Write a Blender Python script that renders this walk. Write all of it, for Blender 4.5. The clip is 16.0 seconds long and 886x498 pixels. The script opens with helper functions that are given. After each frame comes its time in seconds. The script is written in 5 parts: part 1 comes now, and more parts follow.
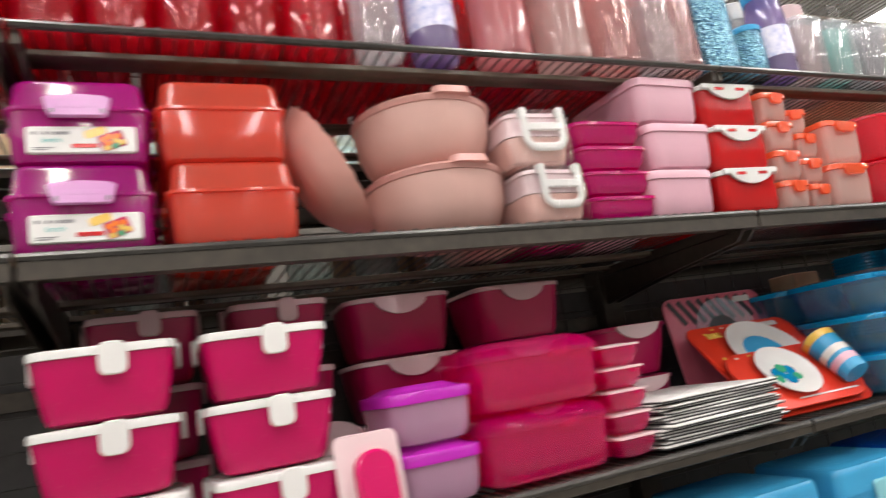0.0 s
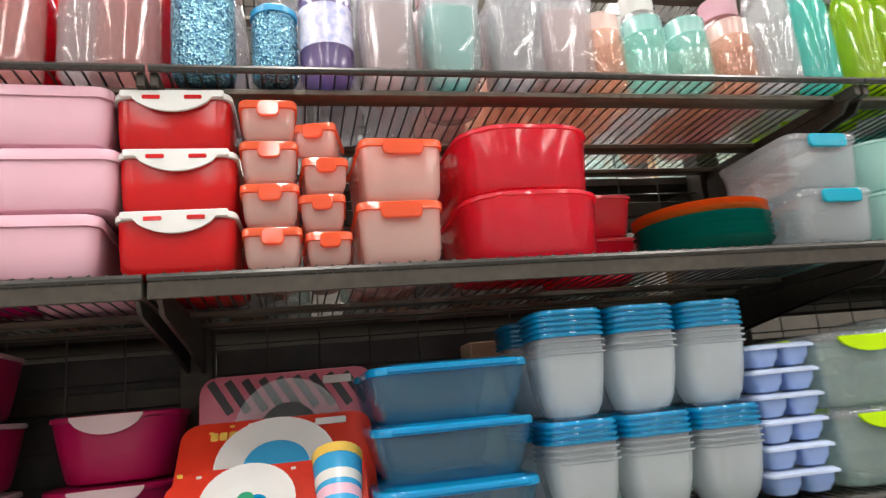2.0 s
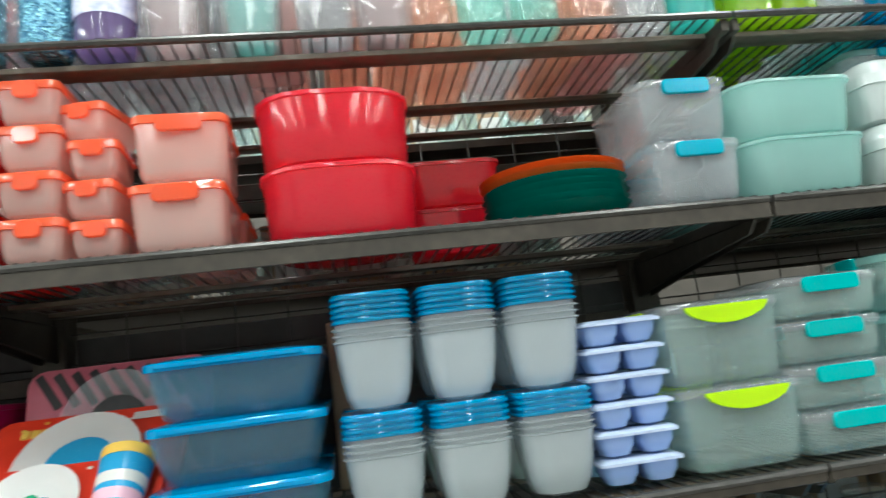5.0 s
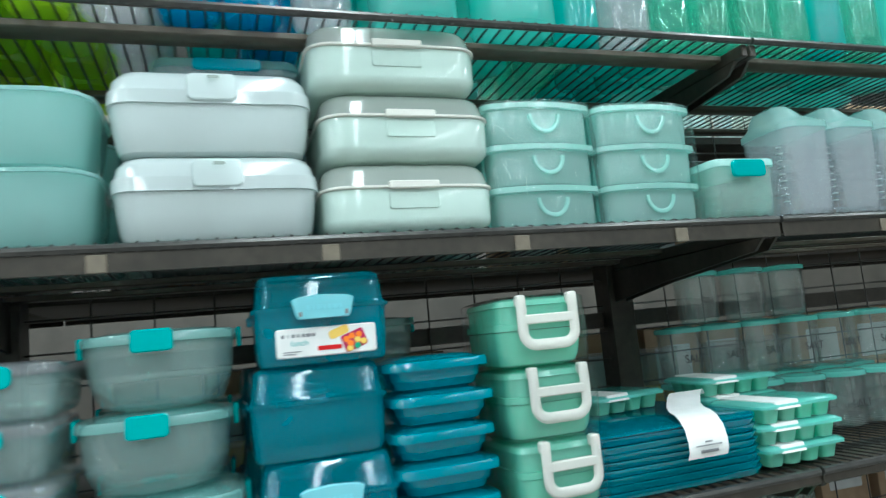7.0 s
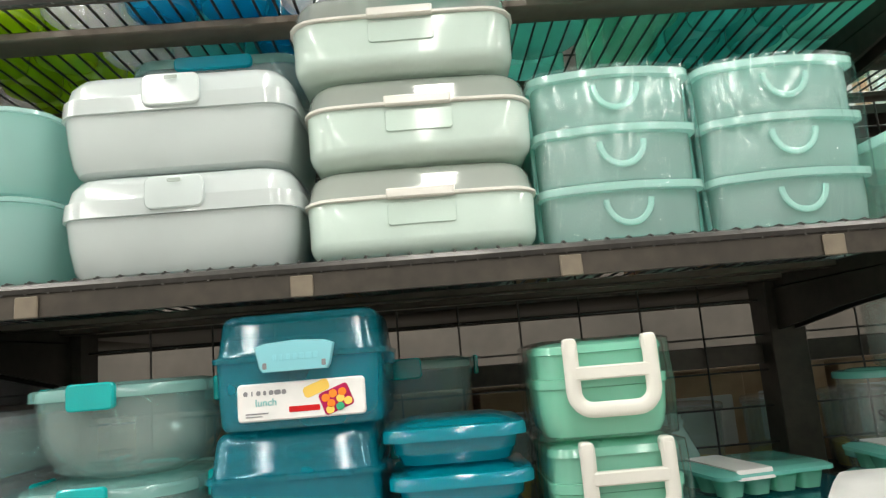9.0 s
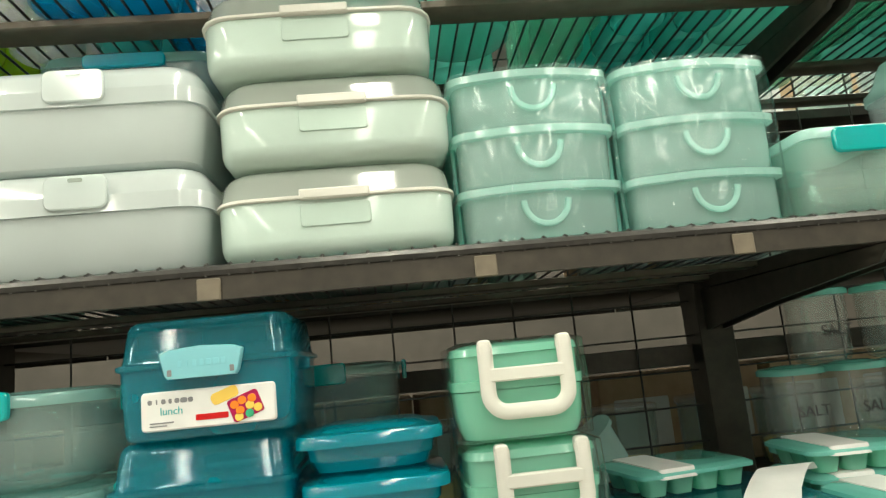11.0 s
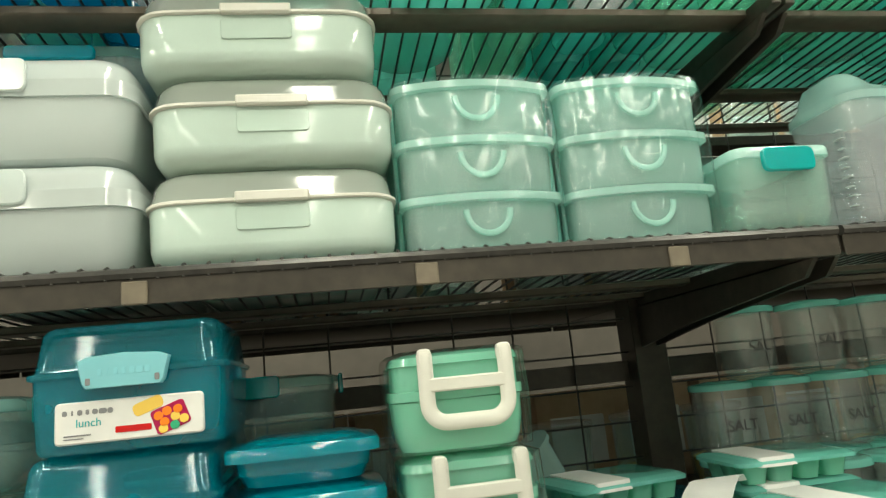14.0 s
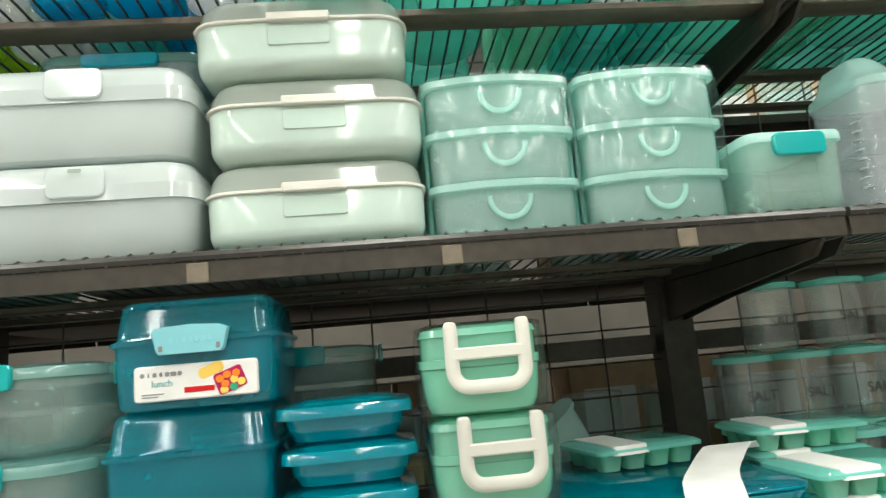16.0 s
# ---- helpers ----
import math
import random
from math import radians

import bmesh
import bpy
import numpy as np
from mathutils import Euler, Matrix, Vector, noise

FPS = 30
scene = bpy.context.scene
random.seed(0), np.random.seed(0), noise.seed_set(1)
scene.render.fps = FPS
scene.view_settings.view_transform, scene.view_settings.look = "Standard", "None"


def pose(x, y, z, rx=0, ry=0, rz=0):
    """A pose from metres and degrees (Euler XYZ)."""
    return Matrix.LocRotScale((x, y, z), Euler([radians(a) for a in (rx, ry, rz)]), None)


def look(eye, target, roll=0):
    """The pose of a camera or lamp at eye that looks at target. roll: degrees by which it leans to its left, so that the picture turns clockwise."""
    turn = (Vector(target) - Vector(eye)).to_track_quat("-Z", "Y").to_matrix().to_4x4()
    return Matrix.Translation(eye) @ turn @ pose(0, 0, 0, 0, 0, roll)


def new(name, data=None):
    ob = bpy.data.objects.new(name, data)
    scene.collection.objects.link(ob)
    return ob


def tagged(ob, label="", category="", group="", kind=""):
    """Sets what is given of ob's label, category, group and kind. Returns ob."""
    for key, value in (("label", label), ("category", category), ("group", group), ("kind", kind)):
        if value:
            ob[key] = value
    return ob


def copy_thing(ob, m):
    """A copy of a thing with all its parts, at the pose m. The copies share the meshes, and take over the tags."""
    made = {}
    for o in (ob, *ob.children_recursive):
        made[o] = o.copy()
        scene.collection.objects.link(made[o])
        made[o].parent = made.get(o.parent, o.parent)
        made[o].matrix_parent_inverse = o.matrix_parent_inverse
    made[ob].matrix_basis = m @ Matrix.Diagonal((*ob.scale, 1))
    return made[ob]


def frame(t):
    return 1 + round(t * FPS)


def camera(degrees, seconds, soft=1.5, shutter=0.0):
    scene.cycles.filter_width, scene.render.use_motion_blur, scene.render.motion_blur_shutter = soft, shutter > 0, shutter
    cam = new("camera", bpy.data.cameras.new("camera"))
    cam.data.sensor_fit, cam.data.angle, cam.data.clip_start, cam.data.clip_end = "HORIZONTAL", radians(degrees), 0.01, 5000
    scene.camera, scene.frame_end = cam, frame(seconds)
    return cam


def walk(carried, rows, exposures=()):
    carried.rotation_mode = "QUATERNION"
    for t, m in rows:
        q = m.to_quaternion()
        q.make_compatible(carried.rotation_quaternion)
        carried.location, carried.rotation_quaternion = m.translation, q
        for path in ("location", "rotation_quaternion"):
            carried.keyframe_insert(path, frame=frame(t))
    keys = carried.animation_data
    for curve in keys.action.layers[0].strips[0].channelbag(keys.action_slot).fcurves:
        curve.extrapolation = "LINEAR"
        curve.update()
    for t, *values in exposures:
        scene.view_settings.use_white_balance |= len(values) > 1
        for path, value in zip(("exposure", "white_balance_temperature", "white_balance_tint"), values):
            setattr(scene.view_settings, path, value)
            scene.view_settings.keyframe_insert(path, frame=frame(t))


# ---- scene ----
cam = camera(67.0, 16.0, soft=1.3, shutter=0.35)
PATH = [
    (0, (-2.272, -0.873, 1.331), (-1.438, 0.903, 1.72), -9.4),
    (0.5, (-1.915, -0.95, 1.371), (-1.086, 0.842, 1.692), -7.6),
    (1, (-1.574, -0.963, 1.357), (-0.786, 0.842, 1.706), -7.6),
    (1.5, (-1.306, -0.906, 1.338), (-0.528, 0.891, 1.741), -8.1),
    (2, (-1.015, -0.908, 1.358), (-0.569, 0.991, 1.802), -5.4),
    (2.5, (-0.941, -0.896, 1.374), (-0.775, 1.048, 1.817), -4.8),
    (3, (-0.926, -0.899, 1.358), (-0.907, 1.046, 1.821), -4.9),
    (3.2, (-0.973, -0.906, 1.347), (-0.901, 1.034, 1.826), -5.6),
    (5.3, (-0.541, -0.882, 1.378), (-0.119, 1.048, 1.689), -7.6),
    (5.5, (-0.464, -0.853, 1.389), (0.076, 1.05, 1.689), -7.5),
    (6, (-0.191, -0.851, 1.43), (0.45, 1.031, 1.647), -6.4),
    (6.5, (0.098, -0.874, 1.421), (0.785, 0.991, 1.646), -5.8),
    (7, (0.348, -0.821, 1.415), (0.99, 1.055, 1.674), -5.5),
    (7.5, (0.503, -0.736, 1.422), (1.02, 1.172, 1.725), -5.4),
    (8, (0.597, -0.702, 1.451), (0.844, 1.263, 1.727), -4.4),
    (8.5, (0.625, -0.666, 1.448), (0.646, 1.308, 1.769), -4.1),
    (9, (0.603, -0.642, 1.451), (0.66, 1.331, 1.776), -4.7),
    (9.5, (0.626, -0.631, 1.447), (0.736, 1.339, 1.778), -5.2),
    (12, (0.649, -0.635, 1.437), (0.856, 1.323, 1.787), -5.6),
    (12.5, (0.648, -0.632, 1.432), (0.886, 1.319, 1.798), -5.6),
    (13, (0.646, -0.626, 1.434), (0.933, 1.32, 1.8), -5.7),
    (13.5, (0.641, -0.619, 1.43), (0.988, 1.313, 1.812), -5.8),
    (14, (0.645, -0.62, 1.429), (1.009, 1.308, 1.817), -5.6),
    (14.5, (0.647, -0.623, 1.427), (1.031, 1.301, 1.817), -5.6),
    (15, (0.662, -0.641, 1.432), (1.021, 1.293, 1.797), -5.3),
    (15.5, (0.671, -0.675, 1.437), (0.973, 1.277, 1.755), -5.0),
    (16, (0.66, -0.694, 1.423), (0.873, 1.268, 1.748), -5.1),
]
walk(cam, [(t, look(eye, target, roll)) for t, eye, target, roll in PATH],
     exposures=[(0.0, -0.66, 6600, 14), (0.5, -0.55, 6600, 13), (3.2, -0.53, 6500, 11), (5.5, -0.36, 5800, -2), (7.0, -0.58, 5400, -4), (7.8, -0.6, 5900, 2), (9.0, -0.47, 6600, 8), (12.0, -0.53, 7200, -3), (15.0, -0.62, 7200, -3), (16.0, -0.43, 6600, 3)])

# ---- world and light ----
world = bpy.data.worlds.new("world")
scene.world = world
world.use_nodes = True
world.node_tree.nodes["Background"].inputs[0].default_value = (0.9, 0.95, 1.0, 1)
world.node_tree.nodes["Background"].inputs[1].default_value = 0.05
LAMP_X = (-5.9, -4.25, -2.6, -0.95, 0.7, 2.35, 4.0)
# row at y 0.95 is unseen, added to brighten the top bottles from behind
LAMP_ROWS = ((-0.95, 1.9, 50), (-4.0, 3.6, 44), (0.95, 1.9, 48))  # y, length, watts
CEIL = 3.3
for lx in LAMP_X:
    for ly, length, watts in LAMP_ROWS:
        data = bpy.data.lights.new("tube_light", "AREA")
        data.shape, data.size, data.size_y, data.energy = "RECTANGLE", 0.16, length, watts
        data.color = (1.0, 0.98, 0.94)
        new("tube_light", data).matrix_world = pose(lx, ly, CEIL - 0.085)


# ---- materials ----
def nodes_of(name):
    m = bpy.data.materials.new(name)
    m.use_nodes = True
    nt = m.node_tree
    return m, nt, nt.nodes["Principled BSDF"], nt.nodes["Material Output"]


def edge_gloss(nt, most, bump=None):
    """The share of mirror gloss: little head-on, more at a slant."""
    lw = nt.nodes.new("ShaderNodeLayerWeight")
    lw.inputs["Blend"].default_value = 0.5
    if bump:
        nt.links.new(bump.outputs[0], lw.inputs["Normal"])
    pw = nt.nodes.new("ShaderNodeMath")
    pw.operation = "POWER"
    nt.links.new(lw.outputs["Facing"], pw.inputs[0])
    pw.inputs[1].default_value = 3.5
    mr = nt.nodes.new("ShaderNodeMapRange")
    nt.links.new(pw.outputs[0], mr.inputs[0])
    mr.inputs[3].default_value, mr.inputs[4].default_value = 0.045, most
    return mr.outputs[0]


def plastic(name, color, alpha=1.0, rough=0.19, through_light=0.25, bump=0.02, scale=40.0, tint=0.62):
    """Moulded plastic: gloss, some light passing through the wall, and a see-through share."""
    m, nt, p, out = nodes_of(name)
    link, add = nt.links.new, nt.nodes.new
    geo = add("ShaderNodeTexCoord")
    big = add("ShaderNodeTexNoise")
    big.inputs["Scale"].default_value, big.inputs["Detail"].default_value = 9.0, 3.0
    fine = add("ShaderNodeTexNoise")
    fine.inputs["Scale"].default_value, fine.inputs["Detail"].default_value = scale * 6, 4.0
    link(geo.outputs["Object"], big.inputs["Vector"])
    link(geo.outputs["Object"], fine.inputs["Vector"])
    info = add("ShaderNodeObjectInfo")
    hsv = add("ShaderNodeHueSaturation")
    hsv.inputs["Color"].default_value = (*color, 1)
    mix = add("ShaderNodeMath")
    mix.operation = "MULTIPLY_ADD"
    link(big.outputs[0], mix.inputs[0])
    mix.inputs[1].default_value, mix.inputs[2].default_value = 0.22, 0.83
    vary = add("ShaderNodeMath")
    vary.operation = "MULTIPLY_ADD"
    link(info.outputs["Random"], vary.inputs[0])
    vary.inputs[1].default_value = 0.12
    link(mix.outputs[0], vary.inputs[2])
    link(vary.outputs[0], hsv.inputs["Value"])
    link(hsv.outputs[0], p.inputs["Base Color"])
    r = add("ShaderNodeMapRange")
    link(fine.outputs[0], r.inputs[0])
    r.inputs[3].default_value, r.inputs[4].default_value = max(rough - 0.05, 0.03), rough + 0.06
    link(r.outputs[0], p.inputs["Roughness"])
    b = add("ShaderNodeBump")
    b.inputs["Strength"].default_value, b.inputs["Distance"].default_value = bump * 4, 0.002
    link(big.outputs[0], b.inputs["Height"])
    link(b.outputs[0], p.inputs["Normal"])
    p.inputs["IOR"].default_value = 1.5
    shader = p.outputs[0]
    if through_light > 0:
        tl = add("ShaderNodeBsdfTranslucent")
        link(hsv.outputs[0], tl.inputs[0])
        ms = add("ShaderNodeMixShader")
        ms.inputs[0].default_value = through_light
        link(shader, ms.inputs[1])
        link(tl.outputs[0], ms.inputs[2])
        shader = ms.outputs[0]
    if alpha < 1:
        tr = add("ShaderNodeBsdfTransparent")
        tr.inputs[0].default_value = tuple(tint + (1 - tint) * (c / max(color)) for c in color) + (1,)
        ms = add("ShaderNodeMixShader")
        ms.inputs[0].default_value = 1 - alpha
        link(shader, ms.inputs[1])
        link(tr.outputs[0], ms.inputs[2])
        gl = add("ShaderNodeBsdfGlossy")
        gl.inputs["Roughness"].default_value = 0.08
        mg = add("ShaderNodeMixShader")
        link(edge_gloss(nt, 0.55), mg.inputs[0])
        link(ms.outputs[0], mg.inputs[1])
        link(gl.outputs[0], mg.inputs[2])
        shader = mg.outputs[0]
    link(shader, out.inputs[0])
    return m


def surface(name, a, b, rough=0.5, metal=0.0, scale=30.0, bump=0.1):
    """A two-tone worn surface."""
    m, nt, p, out = nodes_of(name)
    link, add = nt.links.new, nt.nodes.new
    tc = add("ShaderNodeTexCoord")
    n1 = add("ShaderNodeTexNoise")
    n1.inputs["Scale"].default_value, n1.inputs["Detail"].default_value = scale, 6.0
    n2 = add("ShaderNodeTexNoise")
    n2.inputs["Scale"].default_value = scale * 0.12
    link(tc.outputs["Object"], n1.inputs["Vector"])
    link(tc.outputs["Object"], n2.inputs["Vector"])
    av = add("ShaderNodeMath")
    av.operation = "MULTIPLY"
    link(n1.outputs[0], av.inputs[0])
    link(n2.outputs[0], av.inputs[1])
    ramp = add("ShaderNodeMapRange")
    link(av.outputs[0], ramp.inputs[0])
    ramp.inputs[1].default_value, ramp.inputs[2].default_value = 0.12, 0.42
    mc = add("ShaderNodeMix")
    mc.data_type = "RGBA"
    link(ramp.outputs[0], mc.inputs[0])
    mc.inputs[6].default_value, mc.inputs[7].default_value = (*a, 1), (*b, 1)
    link(mc.outputs[2], p.inputs["Base Color"])
    p.inputs["Roughness"].default_value, p.inputs["Metallic"].default_value = rough, metal
    bp = add("ShaderNodeBump")
    bp.inputs["Strength"].default_value, bp.inputs["Distance"].default_value = bump, 0.003
    link(n1.outputs[0], bp.inputs["Height"])
    link(bp.outputs[0], p.inputs["Normal"])
    return m


def glow(name, color, strength):
    m, nt, p, out = nodes_of(name)
    p.inputs["Base Color"].default_value = (0.8, 0.8, 0.8, 1)
    p.inputs["Emission Color"].default_value = (*color, 1)
    p.inputs["Emission Strength"].default_value = strength
    return m


def film_wrap(name):
    """Crinkled cling film."""
    m, nt, p, out = nodes_of(name)
    link, add = nt.links.new, nt.nodes.new
    tc = add("ShaderNodeTexCoord")
    n = add("ShaderNodeTexNoise")
    n.inputs["Scale"].default_value, n.inputs["Detail"].default_value, n.inputs["Distortion"].default_value = 15, 2, 1.8
    mp = add("ShaderNodeMapping")
    mp.inputs["Scale"].default_value = (1.6, 1.6, 0.4)
    mp.inputs["Rotation"].default_value = (0.0, 0.35, 0.0)
    link(tc.outputs["Object"], mp.inputs["Vector"])
    link(mp.outputs[0], n.inputs["Vector"])
    b = add("ShaderNodeBump")
    b.inputs["Strength"].default_value, b.inputs["Distance"].default_value = 0.5, 0.01
    link(n.outputs[0], b.inputs["Height"])
    gl = add("ShaderNodeBsdfGlossy")
    gl.inputs["Roughness"].default_value = 0.1
    link(b.outputs[0], gl.inputs["Normal"])
    tr = add("ShaderNodeBsdfTransparent")
    ms = add("ShaderNodeMixShader")
    link(edge_gloss(nt, 0.85, b), ms.inputs[0])
    link(tr.outputs[0], ms.inputs[1])
    link(gl.outputs[0], ms.inputs[2])
    link(ms.outputs[0], out.inputs[0])
    return m


M_STEEL = surface("dark_steel", (0.033, 0.028, 0.022), (0.062, 0.052, 0.04), rough=0.42, metal=0.35, scale=60, bump=0.05)
M_STRAP = surface("brown_strap", (0.12, 0.098, 0.07), (0.17, 0.14, 0.1), rough=0.45, scale=60, bump=0.05)
# shelf steel in lighter brown: light from front below put into the colour
M_BAR_LIT = surface("lit_brown_bar", (0.075, 0.06, 0.043), (0.12, 0.098, 0.072), rough=0.4, metal=0.2, scale=60, bump=0.04)
M_WIRE = surface("black_wire", (0.035, 0.034, 0.032), (0.07, 0.066, 0.06), rough=0.3, metal=0.4, scale=80, bump=0.02)
M_FLOOR = surface("floor_vinyl", (0.33, 0.31, 0.28), (0.41, 0.39, 0.36), rough=0.35, scale=12, bump=0.03)
M_WALL = surface("wall_paint", (0.72, 0.71, 0.69), (0.8, 0.79, 0.77), rough=0.7, scale=8, bump=0.05)
M_DARKWALL = surface("dark_panel", (0.03, 0.03, 0.03), (0.06, 0.058, 0.055), rough=0.6, scale=20, bump=0.05)
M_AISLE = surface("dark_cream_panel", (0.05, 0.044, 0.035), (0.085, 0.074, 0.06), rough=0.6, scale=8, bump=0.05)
M_GREYWALL = surface("grey_paint", (0.36, 0.35, 0.33), (0.44, 0.43, 0.41), rough=0.6, scale=8, bump=0.05)
M_CEIL = surface("ceiling_tile", (0.7, 0.7, 0.69), (0.8, 0.8, 0.79), rough=0.8, scale=50, bump=0.2)
M_TUBE = glow("tube_glow", (1.0, 0.98, 0.94), 6.0)
M_PAPER = surface("paper", (0.62, 0.62, 0.6), (0.74, 0.73, 0.71), rough=0.6, scale=25, bump=0.05)
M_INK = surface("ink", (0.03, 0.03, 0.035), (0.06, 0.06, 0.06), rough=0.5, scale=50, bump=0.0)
M_GREYINK = surface("grey_ink", (0.16, 0.16, 0.17), (0.24, 0.24, 0.25), rough=0.5, scale=50, bump=0.0)
M_CARD = surface("brown_card", (0.4, 0.27, 0.16), (0.5, 0.35, 0.22), rough=0.8, scale=40)
M_FILM = film_wrap("cling_film")
M_PURPLE = plastic("purple", (0.56, 0.004, 0.3), 0.66, rough=0.16, through_light=0.45)
M_LILAC = plastic("lilac", (0.72, 0.36, 0.68))
M_CORAL = plastic("coral", (0.9, 0.13, 0.075), 0.6, rough=0.16, through_light=0.45)
M_BLUSH = plastic("blush", (0.79, 0.5, 0.44), rough=0.32)
M_BLUSH_DEEP = plastic("blush_deep", (0.7, 0.38, 0.34), rough=0.35)
M_MAGENTA = plastic("magenta", (0.74, 0.0, 0.24), 0.7, rough=0.14, through_light=0.45)
M_LTPINK = plastic("light_pink", (0.8, 0.48, 0.57), rough=0.3)
M_RED = plastic("red", (0.62, 0.012, 0.014), rough=0.18)
M_WHITE = plastic("white", (0.8, 0.8, 0.78), rough=0.3)
M_ORANGE = plastic("orange", (0.95, 0.17, 0.06), 0.82, rough=0.16, through_light=0.45)
M_CLEAR = plastic("clear_plastic", (0.76, 0.91, 0.89), 0.15, rough=0.1, through_light=0.3)
M_CLEAR_GREY = plastic("frosted_plastic", (0.84, 0.87, 0.9), 0.2, rough=0.16, through_light=0.3)
M_BIGRED = plastic("ruby", (0.95, 0.025, 0.075), 0.56, rough=0.28, through_light=0.55)
M_BOTTLE = plastic("bottle_green", (0.0, 0.2, 0.16), rough=0.2)
M_PLATEOR = plastic("plate_orange", (0.75, 0.14, 0.015), rough=0.25)
M_CYAN = plastic("cyan", (0.0, 0.37, 0.5))
M_MINTBOWL = plastic("mint_frosted", (0.54, 0.8, 0.76), 0.52, rough=0.2, through_light=0.45, tint=0.75)
M_MINT = plastic("mint", (0.62, 0.75, 0.68), rough=0.07)
M_MINTLID = plastic("mint_grey", (0.5, 0.55, 0.5), 0.66, rough=0.07, through_light=0.35)
M_PALE = plastic("pale_mint_white", (0.74, 0.8, 0.79), 0.88, rough=0.2, through_light=0.4)
M_AQUA = plastic("aqua", (0.3, 0.8, 0.71), 0.7, rough=0.14, through_light=0.45)
M_AQUACLEAR = plastic("aqua_clear", (0.72, 0.97, 0.92), 0.42, rough=0.12, through_light=0.42, tint=0.68)
M_RIM = plastic("pale_aqua", (0.6, 0.9, 0.84), 0.75, rough=0.14, through_light=0.45)
M_JAR = plastic("jar_mint", (0.74, 0.92, 0.86), 0.2, rough=0.14, through_light=0.35)
M_HOT = plastic("hot_pink", (0.66, 0.004, 0.13), rough=0.25)
M_DEEP = plastic("deep_pink", (0.46, 0.006, 0.09), rough=0.3)
M_PALEPINK = plastic("pale_pink", (0.8, 0.62, 0.64))
M_FLIP = plastic("flip_pink", (0.9, 0.0, 0.24), 0.42, rough=0.1, through_light=0.55)
M_VIOLET = plastic("violet", (0.5, 0.02, 0.45), rough=0.2)
M_VIOLETCLEAR = plastic("violet_clear", (0.82, 0.55, 0.74), 0.5, through_light=0.5)
M_BLUE = plastic("blue_lid", (0.0, 0.36, 0.66), 0.86, rough=0.12, through_light=0.4)
M_BLUECLEAR = plastic("blue_clear", (0.32, 0.7, 0.88), 0.11, rough=0.12, through_light=0.5)
M_CUP = plastic("cup_frost", (0.86, 0.92, 0.95), 0.36, rough=0.22, through_light=0.4, tint=0.8)
M_PERI = plastic("periwinkle", (0.32, 0.47, 0.82), 0.92)
M_PERILID = plastic("periwinkle_lid", (0.6, 0.7, 0.88), 0.85)
M_LIME = plastic("lime", (0.48, 0.75, 0.0))
M_TEALCLIP = plastic("teal_clip", (0.0, 0.46, 0.45), 0.92)
M_TEALLID = plastic("teal_lid", (0.4, 0.74, 0.7), 0.4)
M_CUBE = plastic("teal_cube", (0.0, 0.33, 0.42), 0.55, rough=0.1, through_light=0.5)
M_SNACK = plastic("teal_snack", (0.0, 0.38, 0.48), 0.72, rough=0.11, through_light=0.45)
M_ICE = plastic("ice_blue", (0.3, 0.68, 0.75))
M_ORCLEAR = plastic("orange_clear", (0.97, 0.78, 0.72), 0.42, rough=0.16, through_light=0.55, tint=0.85)
M_MINTGREEN = plastic("mint_green", (0.28, 0.72, 0.54), 0.85, rough=0.22, through_light=0.4)
M_CREAM = plastic("cream", (0.82, 0.8, 0.74))
M_GLASS = plastic("glass", (0.8, 0.85, 0.84), 0.04, rough=0.06, through_light=0.0)
M_NAVY = plastic("navy_blue", (0.0, 0.07, 0.4), rough=0.25)
M_SKY = plastic("sky_blue", (0.05, 0.4, 0.7), rough=0.25)
M_GREENLID = plastic("green_lid", (0.05, 0.42, 0.22))
M_REDCARD = surface("red_card", (0.62, 0.03, 0.012), (0.72, 0.045, 0.016), rough=0.35, scale=30, bump=0.02)
M_STRIPE = surface("pink_print", (0.55, 0.12, 0.18), (0.65, 0.17, 0.24), rough=0.4, scale=30, bump=0.02)
M_FOOD_OR = plastic("print_orange", (0.85, 0.2, 0.02), through_light=0)
M_FOOD_YE = plastic("print_yellow", (0.75, 0.5, 0.1), through_light=0)


# ---- mesh helpers ----
def outline(w, d, r, seg=4, bulge=0.0):
    """Points of a rounded rectangle, front (minus y) first."""
    r = max(min(r, w / 2 - 1e-4, d / 2 - 1e-4), 1e-4)
    pts = []
    for cx, cy, a0 in ((-1, -1, 180), (1, -1, 270), (1, 1, 0), (-1, 1, 90)):
        for k in range(seg + 1):
            a = radians(a0 + 90 * k / seg)
            pts.append((cx * (w / 2 - r) + r * math.cos(a), cy * (d / 2 - r) + r * math.sin(a)))
        if cx == -1 and cy == -1 and bulge:
            for k in range(1, 8):
                pts.append((-(w / 2 - r) + (w - 2 * r) * k / 8, -d / 2))
    if bulge:
        pts = [(x, y - bulge * (1 - (2 * x / w) ** 2) if y < -d / 2 + r + 1e-6 else y) for x, y in pts]
    return pts


def loft(bm, rings, m=None, seg=4, bulge=0.0, caps=(True, True)):
    """Rings of (z, w, d, r[, x, y]) joined into one skin."""
    rows = []
    for z, w, d, r, *off in rings:
        ox, oy = off if off else (0, 0)
        row = []
        for x, y in outline(w, d, r, seg, bulge):
            v = Vector((x + ox, y + oy, z))
            row.append(bm.verts.new(m @ v if m else v))
        rows.append(row)
    n = len(rows[0])
    for a, b in zip(rows, rows[1:]):
        for i in range(n):
            bm.faces.new((a[i], a[(i + 1) % n], b[(i + 1) % n], b[i]))
    if caps[0]:
        bm.faces.new(rows[0][::-1])
    if caps[1]:
        bm.faces.new(rows[-1])
    return bm


